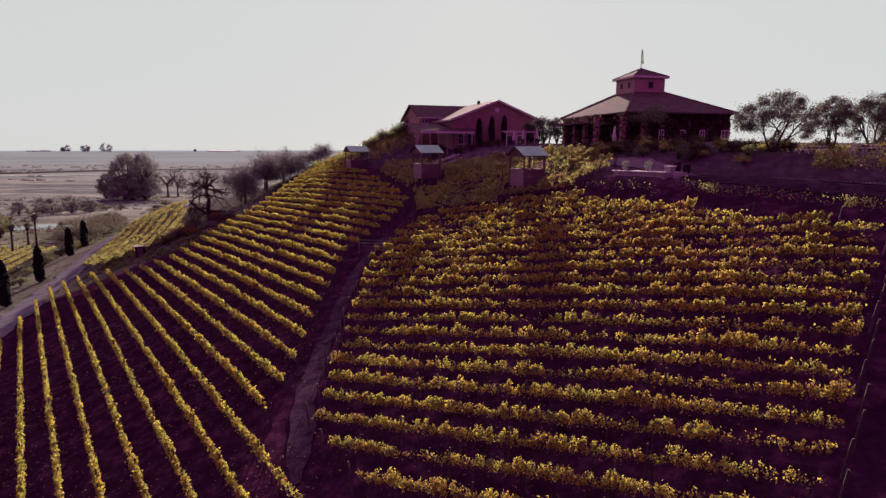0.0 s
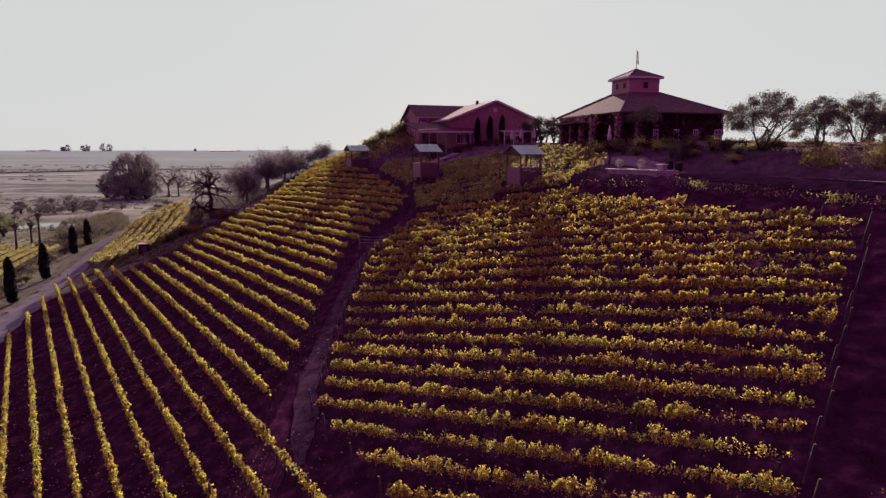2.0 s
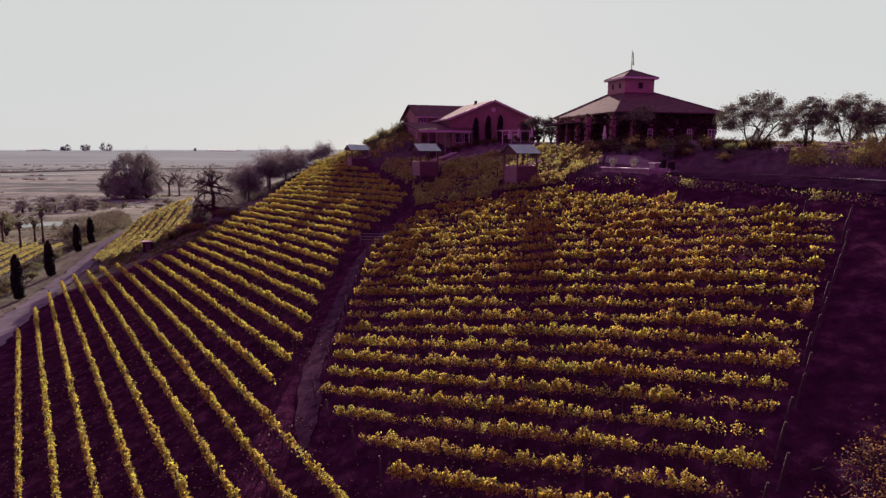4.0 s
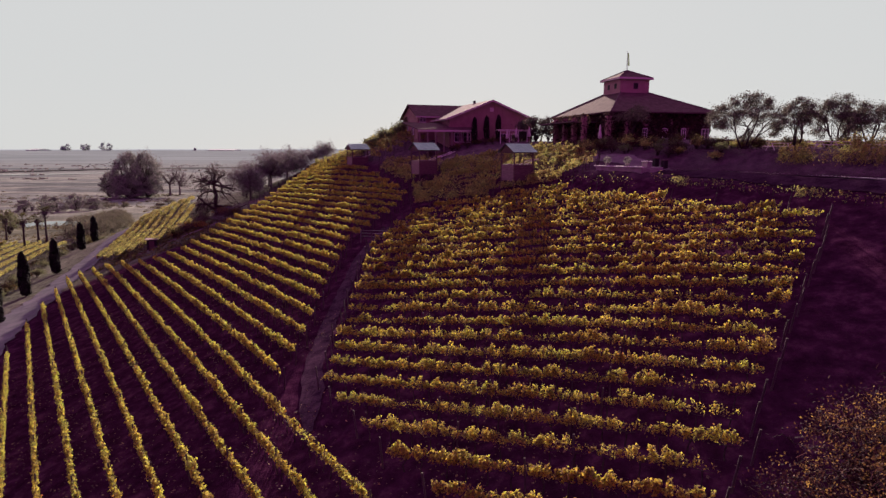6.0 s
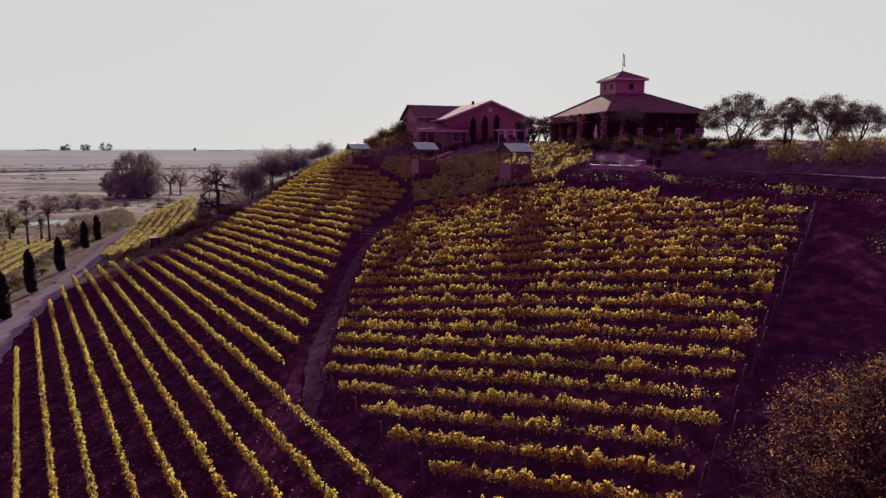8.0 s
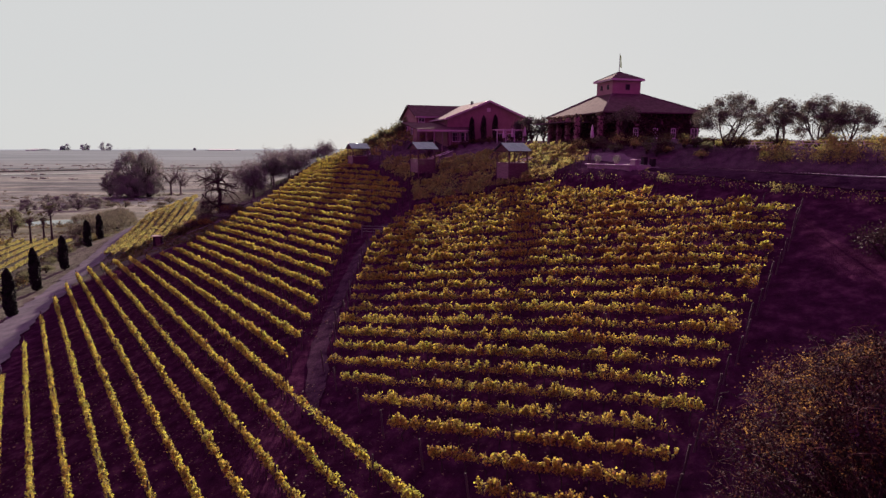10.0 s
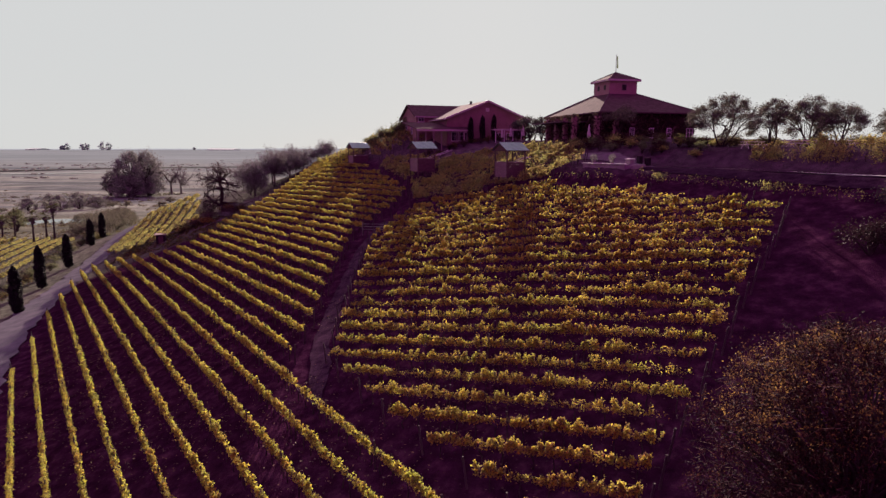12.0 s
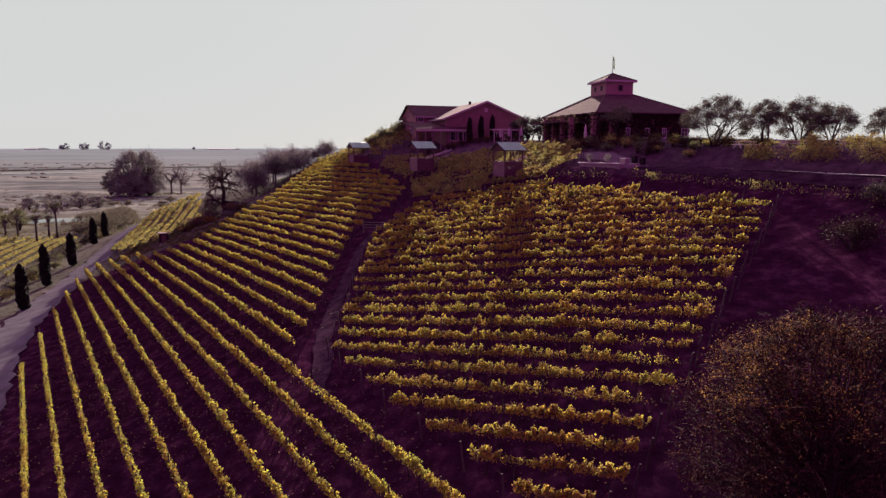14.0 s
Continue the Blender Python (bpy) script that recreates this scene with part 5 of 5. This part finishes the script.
rng_t = np.random.default_rng(21)
def bank_tree(x, y, rng):
    """A wide sprawling bush-tree: dark inside, arching bare twigs all over, leaf tufts on its outside."""
    dome_tree("bank_tree", x, y, 8.5, 6.3, "wide russet-leaved tree thick with twigs on the bank", "tree", rng, M_BARK, M_LEAF_RUSSET, 44000, 0.078, 210, 0.04, skin=0.5, deep=3.6, tight=0.5, lumpy=0.55)
    root = bpy.data.objects["bank_tree"]

    def shell(w, t, lo, hi):
        r = math.sqrt(max(0.05, 1 - (2 * t - 0.75) ** 2 * 0.64)) * rng.uniform(lo, hi)
        r *= 1 + 0.55 * noise.noise((math.cos(w) * 1.6, math.sin(w) * 1.6, t * 2.6 + 3.0))
        return Vector((math.cos(w) * 6.1 * r, math.sin(w) * 3.6 * r, 8.3 * t))

    tw = Build()
    count = 1500
    for i in range(count):
        w, t = rng.uniform(0, 6.283), rng.uniform(0.1, 1.0)
        p = shell(w, t, 0.55, 0.97)
        d = Vector((math.cos(w) * 0.8, math.sin(w) * 0.8, 0.8)) + Vector(rng.normal(0, 0.55, 3))
        d.normalize()
        L = rng.uniform(0.4, 1.05)
        q = p + d * L * 0.6
        tw.tube([p, q, q + (d + Vector((0, 0, -0.9)) + Vector(rng.normal(0, 0.35, 3))).normalized() * L * 0.5], [0.013, 0.010, 0.004], 3, cap=False)
    part("twig", tw, M_TWIG_BANK, root, "tangle of arching grey twigs", "stuff")
    n = 15000
    own = rng.integers(0, count, n) * 9
    c = np.array(tw.v)[own + rng.integers(0, 9, n)] + rng.normal(0, 0.12, (n, 3))
    part("fine_twig", leaves_mesh("fine_twig", c, rng.uniform(0.12, 0.30, n), rng, 0.8, False, True), M_TWIG_BANK, root, kind="stuff")
    # tufts only on the left and upper edge, brightened in colour as if sunlit
    tufts = np.array([tuple(shell(rng.uniform(2.0, 4.6), rng.uniform(0.3, 1.0) ** 0.45, 0.82, 1.04)) for i in range(260)])
    m = 4000
    c = tufts[rng.integers(0, len(tufts), m)] + rng.normal(0, 0.13, (m, 3))
    part("yellow_leaf", leaves_mesh("yellow_leaf", c, rng.uniform(0.05, 0.10, m), rng, 0.8, False), M_LEAF_EDGE, root, "tufts of yellow leaves at its edge, coloured brighter as sunlit", "stuff")


# russet tree on the bank east of the vines
bank_tree(15.2, 9.2, rng_t)
shrub(21.6, 17.0, 2.6, 2.6, "russet twiggy bush on the bank", rng_t, M_LEAF_RUSSET, 2600, 0.13)
shrub(28.5, 28.2, 2.5, 2.3, "dull brown twiggy bush on the bare bank", rng_t, M_TWIG_DARK, 2600, 0.13)
shrub(34.0, 33.0, 1.9, 1.9, "dull green bush on the bare bank", rng_t, M_LEAF_GREY, 1400, 0.15)
# olive trees on the terrace
for x, y, h, w in ((34.2, 62.0, 6.5, 4.6), (40.2, 62.5, 6.1, 3.0), (44.9, 62.8, 6.5, 3.0), (48.7, 63.2, 5.9, 3.6), (57.5, 65, 5.4, 3.4)):
    olive(x, y, h, w, rng_t)
tree("small_tree", 26.6, 77.5, 4.7, 2.4, "small round-headed olive before the hall", "tree", rng_t, M_BARK, M_LEAF_WILLOW, 5200, 0.16, 0.38, levels=4, spread=0.7, rise=0.4, trunk_part=0.25)
for x, y, h, w in ((15.6, 99.0, 4.2, 1.6), (17.6, 100.0, 4.4, 1.5), (14.0, 101.0, 3.6, 1.4)):
    tree("small_tree", x, y, h, w, "thin small tree between the two buildings", "tree", rng_t, M_BARK, M_LEAF_GREY, 1100, 0.18, 0.4, levels=4, spread=0.5, rise=0.6, trunk_part=0.35, group="trees between the buildings")
for x, y in ((6.0, 101.5), (8.2, 102.3), (10.4, 103.2)):
    cypress(x, y, 4.6, 0.52, "clipped dark cypress before the gable wall", rng_t, 2600, "cypresses at the gable")
# dry oak and the bare trees past the crest
old_oak(-43.8, 109.5, rng_t)
for x, y, h, w in ((-40.0, 119, 10.4, 3.6), (-37.6, 126, 10.4, 3.6), (-42.5, 124, 9.6, 3.4), (-35.6, 132, 8.2, 3.2), (-33.6, 138, 6.6, 3.0), (-31.5, 145, 5.0, 2.8), (-39.5, 131, 9.8, 3.4), (-36.8, 137, 8.4, 3.0), (-29.8, 149, 5.0, 2.2)):
    winter_tree(x, y, h, w, rng_t, "leafless grey tree with a haze of fine twigs", "bare trees past the crest")
for i in range(22):
    x, y = -44.5 + rng_t.normal(0, 3.2), 106.5 + rng_t.normal(0, 2.6)
    shrub(x, y, rng_t.uniform(1.0, 2.2), rng_t.uniform(1.4, 2.4), "dull brown scrub under the bare oak", rng_t, (M_LEAF_SHRUB, M_TWIG_OAK, M_LEAF_EDGE, M_TWIG)[i % 4], 1000, 0.15, group="scrub under the oak")
for x, y, h, w in ((-14.0, 119, 2.2, 2.6), (-11.0, 118.5, 2.6, 2.8), (-8.4, 117.5, 3.1, 3.0), (-5.6, 116.5, 4.3, 3.0), (-3.2, 115.5, 4.6, 2.6), (-17, 121, 1.8, 2.4)):
    shrub(x, y, h, w, "dense green bush beside the winery building", rng_t, M_LEAF_GROVE, 3000, 0.22, group="bushes beside the winery")
# cypresses along the lower road
for x, y, h in ((-58.6, 70.5, 6.6), (-64.8, 84.8, 6.9), (-69.6, 99.6, 6.2), (-79.3, 123.5, 6.0), (-84.6, 137.5, 6.2)):
    cypress(x, y, h, 0.74, "tall dark Italian cypress beside the gravel road", rng_t, 6500, "cypresses along the road", size=0.24)
for i in range(26):
    s = i / 25
    x, y = -65.5 - 28 * s + rng_t.normal(0, 1.3), 80 + 75 * s + rng_t.normal(0, 1.5)
    shrub(x - 1.5, y, rng_t.uniform(1.4, 2.5), rng_t.uniform(1.6, 2.4), "low dusty bush beside the road", rng_t, (M_LEAF_SHRUB, M_LEAF_GROVE, M_LEAF_GREY)[i % 3], 1100, 0.18, group="roadside bushes")
for i in range(18):
    q = i / 17
    x, y = -104 - 25 * q ** 1.3 + rng_t.normal(0, 0.8) - (5.5 if i % 3 == 1 else 0), 167 + 65 * q
    dome_tree("willow", x, y, rng_t.uniform(4.4, 6.2), rng_t.uniform(3.4, 4.8), "thick rounded grey-green willow by the road", "willow", rng_t, M_BARK, M_LEAF_WILLOW, 2700, 0.27, 40, 0.06, "willow scrub by the road", skin=0.7)
for x, y, h in ((-111, 159, 8.6), (-107, 144.5, 7.2), (-120.3, 151.4, 6.0), (-114, 160, 6.2), (-126, 164, 6.4), (-131, 158, 6.4)):
    palm(x, y, h, rng_t, "palms on the flat")
for i in range(13):
    x, y = -146 - 46 * (i / 12) + rng_t.normal(0, 3), 190 + rng_t.uniform(-6, 16)
    dome_tree("grove_tree", x, y, rng_t.uniform(5.2, 7.8), 3.2, "rounded light green tree in the grove on the flat", "tree", rng_t, M_BARK, M_LEAF_GROVE, 1500, 0.36, 26, 0.28, "grove on the flat")
# great eucalyptus on the plain
for x, y, h, w, n, low in ((-229, 428, 32.0, 16.5, 24000, 0.10), (-217, 429, 32.5, 12.5, 15000, 0.08), (-244, 427, 17.5, 6.5, 4500, 0.25), (-224, 418, 15.0, 15.0, 9000, 0.04)):
    dome_tree("eucalyptus", x, y, h, w, "huge dense grey-green eucalyptus on the plain", "tree", rng_t, M_BARK, M_LEAF_GUM, n, 0.62, 90, low, "eucalyptus clump", skin=0.45, tight=0.75, lumpy=0.55)
for x, y, h, w in ((-205, 440, 34, 7.5), (-199, 443, 29, 6.5)):
    winter_tree(x, y, h, w, rng_t, "tall pale leafless tree on the plain", "bare trees on the plain", 0.9, 1300)
for i in range(30):
    x, y = -255 + i * 8.4 + rng_t.normal(0, 3), 345 + rng_t.normal(0, 16)
    shrub(x, y, rng_t.uniform(1.5, 4.0), rng_t.uniform(3, 7), "dark low scrub on the dry plain", rng_t, M_LEAF_WILLOW, 500, 0.6, group="scrub on the plain")
for x, y, h in ((-214, 322, 10), (-206, 326, 12), (-222, 326, 11), (-198, 330, 9), (-231, 320, 8)):
    dome_tree("grove_tree", x, y, h * 0.8, 5, "dark rounded tree on the plain", "tree", rng_t, M_BARK, M_LEAF_GUM, 2600, 0.5, 30, 0.05, "grove on the plain")
for w, r, h in ((-0.637, 3300, 24), (-0.628, 3320, 34), (-0.602, 3300, 30), (-0.595, 3300, 34), (-0.567, 3350, 42), (-0.558, 3340, 36), (-0.415, 3500, 14)):
    dome_tree("far_tree", r * w, r, h, h * 0.5, "small hazy tree on the far plain", "tree", rng_t, M_BARK_GREY, M_LEAF_FAR, 500, 5.0, 26, 0.05, "trees on the far plain")

# shrubs and planting on the terrace edge
for i in range(58):
    s = i / 57
    x, y = 13.5 + 21 * s + rng_t.normal(0, 0.9), 77.0 - 12 * s + rng_t.normal(0, 2.4)
    shrub(x, y, rng_t.uniform(0.8, 1.7), rng_t.uniform(0.8, 1.5), "uneven garden shrub on the terrace bank", rng_t, (M_LEAF_SHRUB, M_IVY, M_VINE_GREEN, M_LEAF_RUSSET, M_LEAF_GROVE)[i % 5], 620, 0.13, group="terrace shrubs")
for i in range(28):
    s = i / 27
    x, y = 31 + 25 * s + rng_t.normal(0, 0.5), 63.5 + 1.6 * s + rng_t.normal(0, 1.4)
    shrub(x, y, rng_t.uniform(0.7, 1.2) + 0.5 * (i % 3 == 1), rng_t.uniform(0.9, 1.6), "low dark and yellow hedge bush under the olives", rng_t, (M_VINE_GREEN, M_LEAF_DARK, M_LEAF_SHRUB)[i % 3], 600, 0.15, group="hedge under the olives")
for i in range(14):
    x, y = -3 + i * 1.5 + rng_t.normal(0, 0.4), 97 + i * 0.35 + rng_t.normal(0, 1.0)
    shrub(x, y, rng_t.uniform(0.7, 1.4), 1.1, "garden shrub before the veranda", rng_t, (M_LEAF_SHRUB, M_IVY)[i % 2], 360, 0.18, group="veranda shrubs")

# filler shrubs, added where arbour posts would close the gap
for x, y, h, w in ((14.6, 100.5, 2.9, 1.6), (16.6, 99.6, 3.3, 1.7), (18.6, 98.6, 3.1, 1.6), (20.4, 97.4, 2.8, 1.5)):
    shrub(x, y, h, w, "dense dark filler shrub in the gap between the two buildings", rng_t, M_LEAF_GREY, 1500, 0.18, group="hedge between the buildings")


# ---- terrace furniture ----
def umbrella(x, y, h):
    root = thing("patio_umbrella", Matrix.Translation((x, y, gz(x, y))), "closed off-white patio umbrella on a slim pole", "umbrella", "closed umbrellas")
    part("pole", Build().tube([(0, 0, -0.1), (0, 0, h)], [0.035, 0.03], 6), M_BOARD_PALE, root)
    part("canopy", Build().lathe([(0.10, h * 0.36), (0.27, h * 0.40), (0.24, h * 0.55), (0.15, h * 0.75), (0.17, h * 0.80), (0.06, h * 0.97), (0.02, h)], 9).mesh("canopy", True), M_CANVAS, root)
    part("foot", Build().lathe([(0.3, 0.0), (0.3, 0.07), (0.08, 0.12)], 10), M_STEEL, root)
    return root


umbrella(21.6, 76.0, 3.0)
for x, y in ((11.3, 96.5), (12.9, 97.2), (15.0, 96.5)):
    umbrella(x, y, 2.5)


def pergola():
    root = thing("pergola", frame_at(10.3, 98.0, 17.3, TURN), "white timber pergola between the buildings", "pergola")
    for i in range(5):
        part("post", Build().box(i * 1.7 - 0.07, -0.07, -0.5, i * 1.7 + 0.07, 0.07, 2.5, None, 0.02), M_WHITE, root)
    part("beam", Build().box(-0.4, -0.08, 2.5, 7.2, 0.08, 2.68), M_TRIM, root)
    for i in range(12):
        part("rafter", Build().box(-0.2 + i * 0.6, -0.5, 2.68, -0.12 + i * 0.6, 1.6, 2.8), M_TRIM, root)


pergola()


def planter(x, y, z):
    root = thing("planter", Matrix.Translation((x, y, z)), "pale urn planter with a clipped round bush", "planter", "planters on the wall")
    part("urn", Build().lathe([(0.19, 0.0), (0.15, 0.06), (0.24, 0.30), (0.28, 0.37), (0.24, 0.37)], 12), M_STONE, root)
    n = 420
    w = rng_t.normal(0, 1, (n, 3))
    w = w / np.linalg.norm(w, axis=1)[:, None] * rng_t.uniform(0.22, 0.46, n)[:, None]
    part("bush", leaves_mesh("bush", w + np.array([0, 0, 0.7]), rng_t.uniform(0.07, 0.14, n), rng_t, 1.0, False), M_LEAF_GUM, root, kind="stuff")


WALL = thing("landing", frame_at(*by_road(0.3, -5.2), 14.9, -58.2), "pale concrete landing at the road's end", "landing")
part("slab", Build().box(-2.4, -1.7, -1.0, 3.9, 1.7, 0.0, None, 0.05), M_STONE, WALL)
part("coping", Build().box(-2.5, -1.85, 0.0, 4.0, -1.5, 0.09), M_WHITE, WALL)
part("step", Build().box(3.9, -0.8, -1.0, 4.3, 1.2, -0.17), M_STONE, WALL)
planter(*by_road(-1.2, -6.1), 14.9)
planter(*by_road(1.6, -6.1), 14.9)
BLOCK = thing("pedestal", frame_at(*by_road(3.6, -5.4), 14.9, -58.2), "pale square concrete pedestal on the landing", "pedestal")
part("body", Build().box(-0.35, -0.35, 0.0, 0.35, 0.35, 0.55, None, 0.03), M_STONE, BLOCK)
part("cap", Build().box(-0.42, -0.42, 0.55, 0.42, 0.42, 0.63, None, 0.03), M_WHITE, BLOCK)
for x, y in ((25.0, 63.8), (25.8, 63.2)):
    bn = thing("bin", frame_at(x, y, gz(x, y), 20), "dark square litter bin by the road", "bin", "bins by the road")
    part("body", Build().box(-0.28, -0.28, 0, 0.28, 0.28, 0.95, None, 0.04), M_DARK, bn)
    part("lid", Build().box(-0.31, -0.31, 0.95, 0.31, 0.31, 1.03, None, 0.05), M_BOARD, bn)


def picnic_table(x, y, turn):
    root = thing("picnic_table", frame_at(x, y, gz(x, y), turn), "white painted picnic table with attached benches", "table", "picnic tables")
    for i in range(4):
        part("top_plank", Build().box(-1.2, -0.4 + i * 0.2, 0.72, 1.2, -0.22 + i * 0.2, 0.76), M_WHITE, root)
    for e in (-1, 1):
        part("bench", Build().box(-1.2, e * 0.72 - 0.13, 0.42, 1.2, e * 0.72 + 0.13, 0.46), M_WHITE, root)
        for sx in (-0.85, 0.85):
            part("leg", Build().tube([(sx, e * 0.75, 0.0), (sx, e * 0.2, 0.72)], [0.045, 0.045], 4), M_WHITE, root)
    for sx in (-0.85, 0.85):
        part("crossbar", Build().box(sx - 0.04, -0.8, 0.38, sx + 0.04, 0.8, 0.43), M_WHITE, root)


for x, y, a in ((35.5, 57.6, 4), (41.2, 58.6, 12), (44.0, 58.2, 3), (48.5, 59.0, -4)):
    picnic_table(x, y, a)

# well house by the lower block
BOX = thing("pump_box", frame_at(-51.0, 98.0, gz(-51, 98), 20), "small dark shed with a pale flat roof", "shed")
part("body", Build().box(-0.8, -0.7, -0.3, 0.8, 0.7, 1.5, None, 0.03), M_DARK, BOX)
part("roof", Build().box(-1.05, -0.95, 1.5, 1.05, 0.95, 1.66, None, 0.03), M_BOARD_PALE, BOX)
part("door", Build().box(-0.4, -0.74, -0.2, 0.4, -0.7, 1.3), M_BOARD, BOX)

# pond on the flat
pd = Build()
ring = []
for k in range(28):
    w = 6.283 * k / 28
    r = 1 + 0.25 * noise.noise((math.cos(w) * 1.3, math.sin(w) * 1.3, 2.0))
    ring.append((-152 + 14 * r * math.cos(w), 222 + 9 * r * math.sin(w)))
zp = max(gz(x, y) for x, y in ring) + 0.05
pd.add([(x, y, zp) for x, y in ring], [tuple(range(28))])
tagged(part("water", pd, M_WATER), "still pond reflecting the white sky", "pond", kind="structure")

# far sheds
for i, (w, r, wd) in enumerate(((-0.345, 3400, 110), (-0.36, 3450, 80), (-0.595, 3200, 60))):
    x, y = r * math.tan(w), r
    fs = thing("far_shed", Matrix.Translation((x, y, gz(x, y))), "long pale shed far out on the plain", "shed", "sheds on the plain")
    part("wall", Build().box(-wd / 2, -58, -1, wd / 2, 58, 3), M_FAR_SHED, fs)
    part("roof", Build().add([(-wd / 2 - 1, -60, 3), (wd / 2 + 1, -60, 3), (wd / 2 + 1, 0, 9), (-wd / 2 - 1, 0, 9), (-wd / 2 - 1, 60, 3), (wd / 2 + 1, 60, 3)],
                              [(0, 1, 2, 3), (3, 2, 5, 4), (0, 3, 4), (1, 5, 2), (0, 4, 5, 1)]), M_FAR_SHED, fs)


# fence posts along the vineyard's edge path
FENCE = thing("fence", Matrix.Translation((-36.0, 106, gz(-36, 106))), "weathered post fence along the vineyard's edge", "fence")
fp = Build().tube([(0, 0, -0.3), (0, 0, 1.25), (0, 0, 1.3)], [0.06, 0.055, 0.04], 6).mesh("post")
fp.materials.append(M_POST)
prev = None
for i in range(16):
    s_f = i / 15
    x, y = -37.4 + 4.6 * s_f ** 0.7 - 0.4, 106 + 36 * s_f
    ob = part("post", fp, None, FENCE)
    p = Vector((x + 36.0, y - 106, gz(x, y) - gz(-36, 106)))
    ob.matrix_basis = Matrix.Translation(p) @ pose(0, 0, 0, rng_t.normal(0, 2), rng_t.normal(0, 2), 0)
    if prev is not None:
        for h0 in (0.6, 1.1):
            part("wire", Build().tube([prev + Vector((0, 0, h0)), p + Vector((0, 0, h0))], [0.006, 0.006], 3), M_WIRE, FENCE)
    prev = p

# pipe gate across the lane's top
gx, gy = -7.4, 62.5
GATE = thing("gate", frame_at(gx, gy, gz(gx, gy), -8), "low grey pipe gate across the lane", "gate")
for x in (-1.7, 1.7):
    part("post", Build().tube([(x, 0, -0.3), (x, 0, 1.25)], [0.06, 0.06], 7), M_STEEL, GATE)
for h0 in (0.45, 0.8, 1.12):
    part("rail", Build().tube([(-1.7, 0, h0), (1.7, 0, h0)], [0.03, 0.03], 6), M_STEEL, GATE)


# dry scrub and grass scattered on the flat
def scatter(name, label, category, n_clumps, per, box, leaf, size, tall, seed, bands, reach=-42.0):
    rng = np.random.default_rng(seed)
    x0, x1, y0, y1 = box
    cx, cy = rng.uniform(x0, x1, n_clumps), rng.uniform(y0, y1, n_clumps)
    band = np.array([noise.noise((a * 0.006, b * 0.03, seed)) for a, b in zip(cx, cy)])
    keep = (band > bands) & (cx + 0.33 * cy < reach)
    cx, cy = cx[keep], cy[keep]
    own = rng.integers(0, len(cx), len(cx) * per)
    r = rng.uniform(0.4, 1.6, len(cx))[own]
    x, y = cx[own] + rng.normal(0, tall * 1.2, len(own)) * r, cy[own] + rng.normal(0, tall * 0.8, len(own)) * r
    z = ground_z(x, y) + np.abs(rng.normal(0, tall * 0.45, len(own))) * r
    me = leaves_mesh(name, np.stack([x, y, z], 1), size * rng.uniform(0.6, 1.5, len(own)), rng, 0.6, False)
    tagged(part(name, me, leaf), label, category, kind="stuff")


scatter("scrub", "dark low scrub scattered over the dry plain", "scrub", 1500, 26, (-420, -70, 190, 470), M_LEAF_WILLOW, 0.7, 0.9, 4, 0.10)
scatter("dry_grass", "tufts of pale dry grass beside the road", "grass", 2600, 14, (-170, -55, 60, 230), M_LEAF_SHRUB, 0.28, 0.45, 9, -0.05)
scatter("dry_grass", "tufts of dry grass along the footpath by the oak", "grass", 900, 16, (-58, -35, 91, 114), M_LEAF_SHRUB, 0.2, 0.3, 12, -0.3, 99.0)
scatter("marsh_scrub", "dark marsh growth along the plain's ditches", "scrub", 900, 24, (-900, -150, 470, 1100), M_LEAF_GUM, 1.8, 1.2, 6, 0.16)


# short grass on the bank above the service road
rng_g = np.random.default_rng(15)
ga, go = rng_g.uniform(-3, 50, 16000), rng_g.uniform(1.6, 9.0, 16000)
gx_, gy_ = 24.4 + ga * 0.527 + go * 0.85, 63.0 - ga * 0.85 + go * 0.527
tagged(part("bank_grass", leaves_mesh("bank_grass", np.stack([gx_, gy_, ground_z(gx_, gy_) + rng_g.uniform(0.02, 0.16, 16000)], 1), rng_g.uniform(0.10, 0.24, 16000), rng_g, 0.3, False, True), M_LEAF_GREY),
       "short grey-green grass on the terrace bank", "grass", kind="stuff")

# leaves blown down between the rows and onto the lane
rng_f = np.random.default_rng(33)
fx, fy = rng_f.uniform(-42, 26, 30000), rng_f.uniform(3, 66, 30000)
patch = np.array([noise.noise((a * 0.16, b * 0.16, 4.0)) for a, b in zip(fx, fy)]) + rng_f.normal(0, 0.25, len(fx))
kept = (patch > 0.05) & np.array([inside(RIGHT, a, b) or inside(LEFT, a, b) or (a < 5 and b < 45) for a, b in zip(fx, fy)])
fx, fy = fx[kept], fy[kept]
tagged(part("fallen_leaves", leaves_mesh("fallen_leaves", np.stack([fx, fy, ground_z(fx, fy) + 0.13], 1), 0.13 * rng_f.uniform(0.6, 1.5, len(fx)), rng_f, 6.0, False), M_FALLEN),
       "scattered fallen brown vine leaves on the soil", "leaves", kind="stuff")
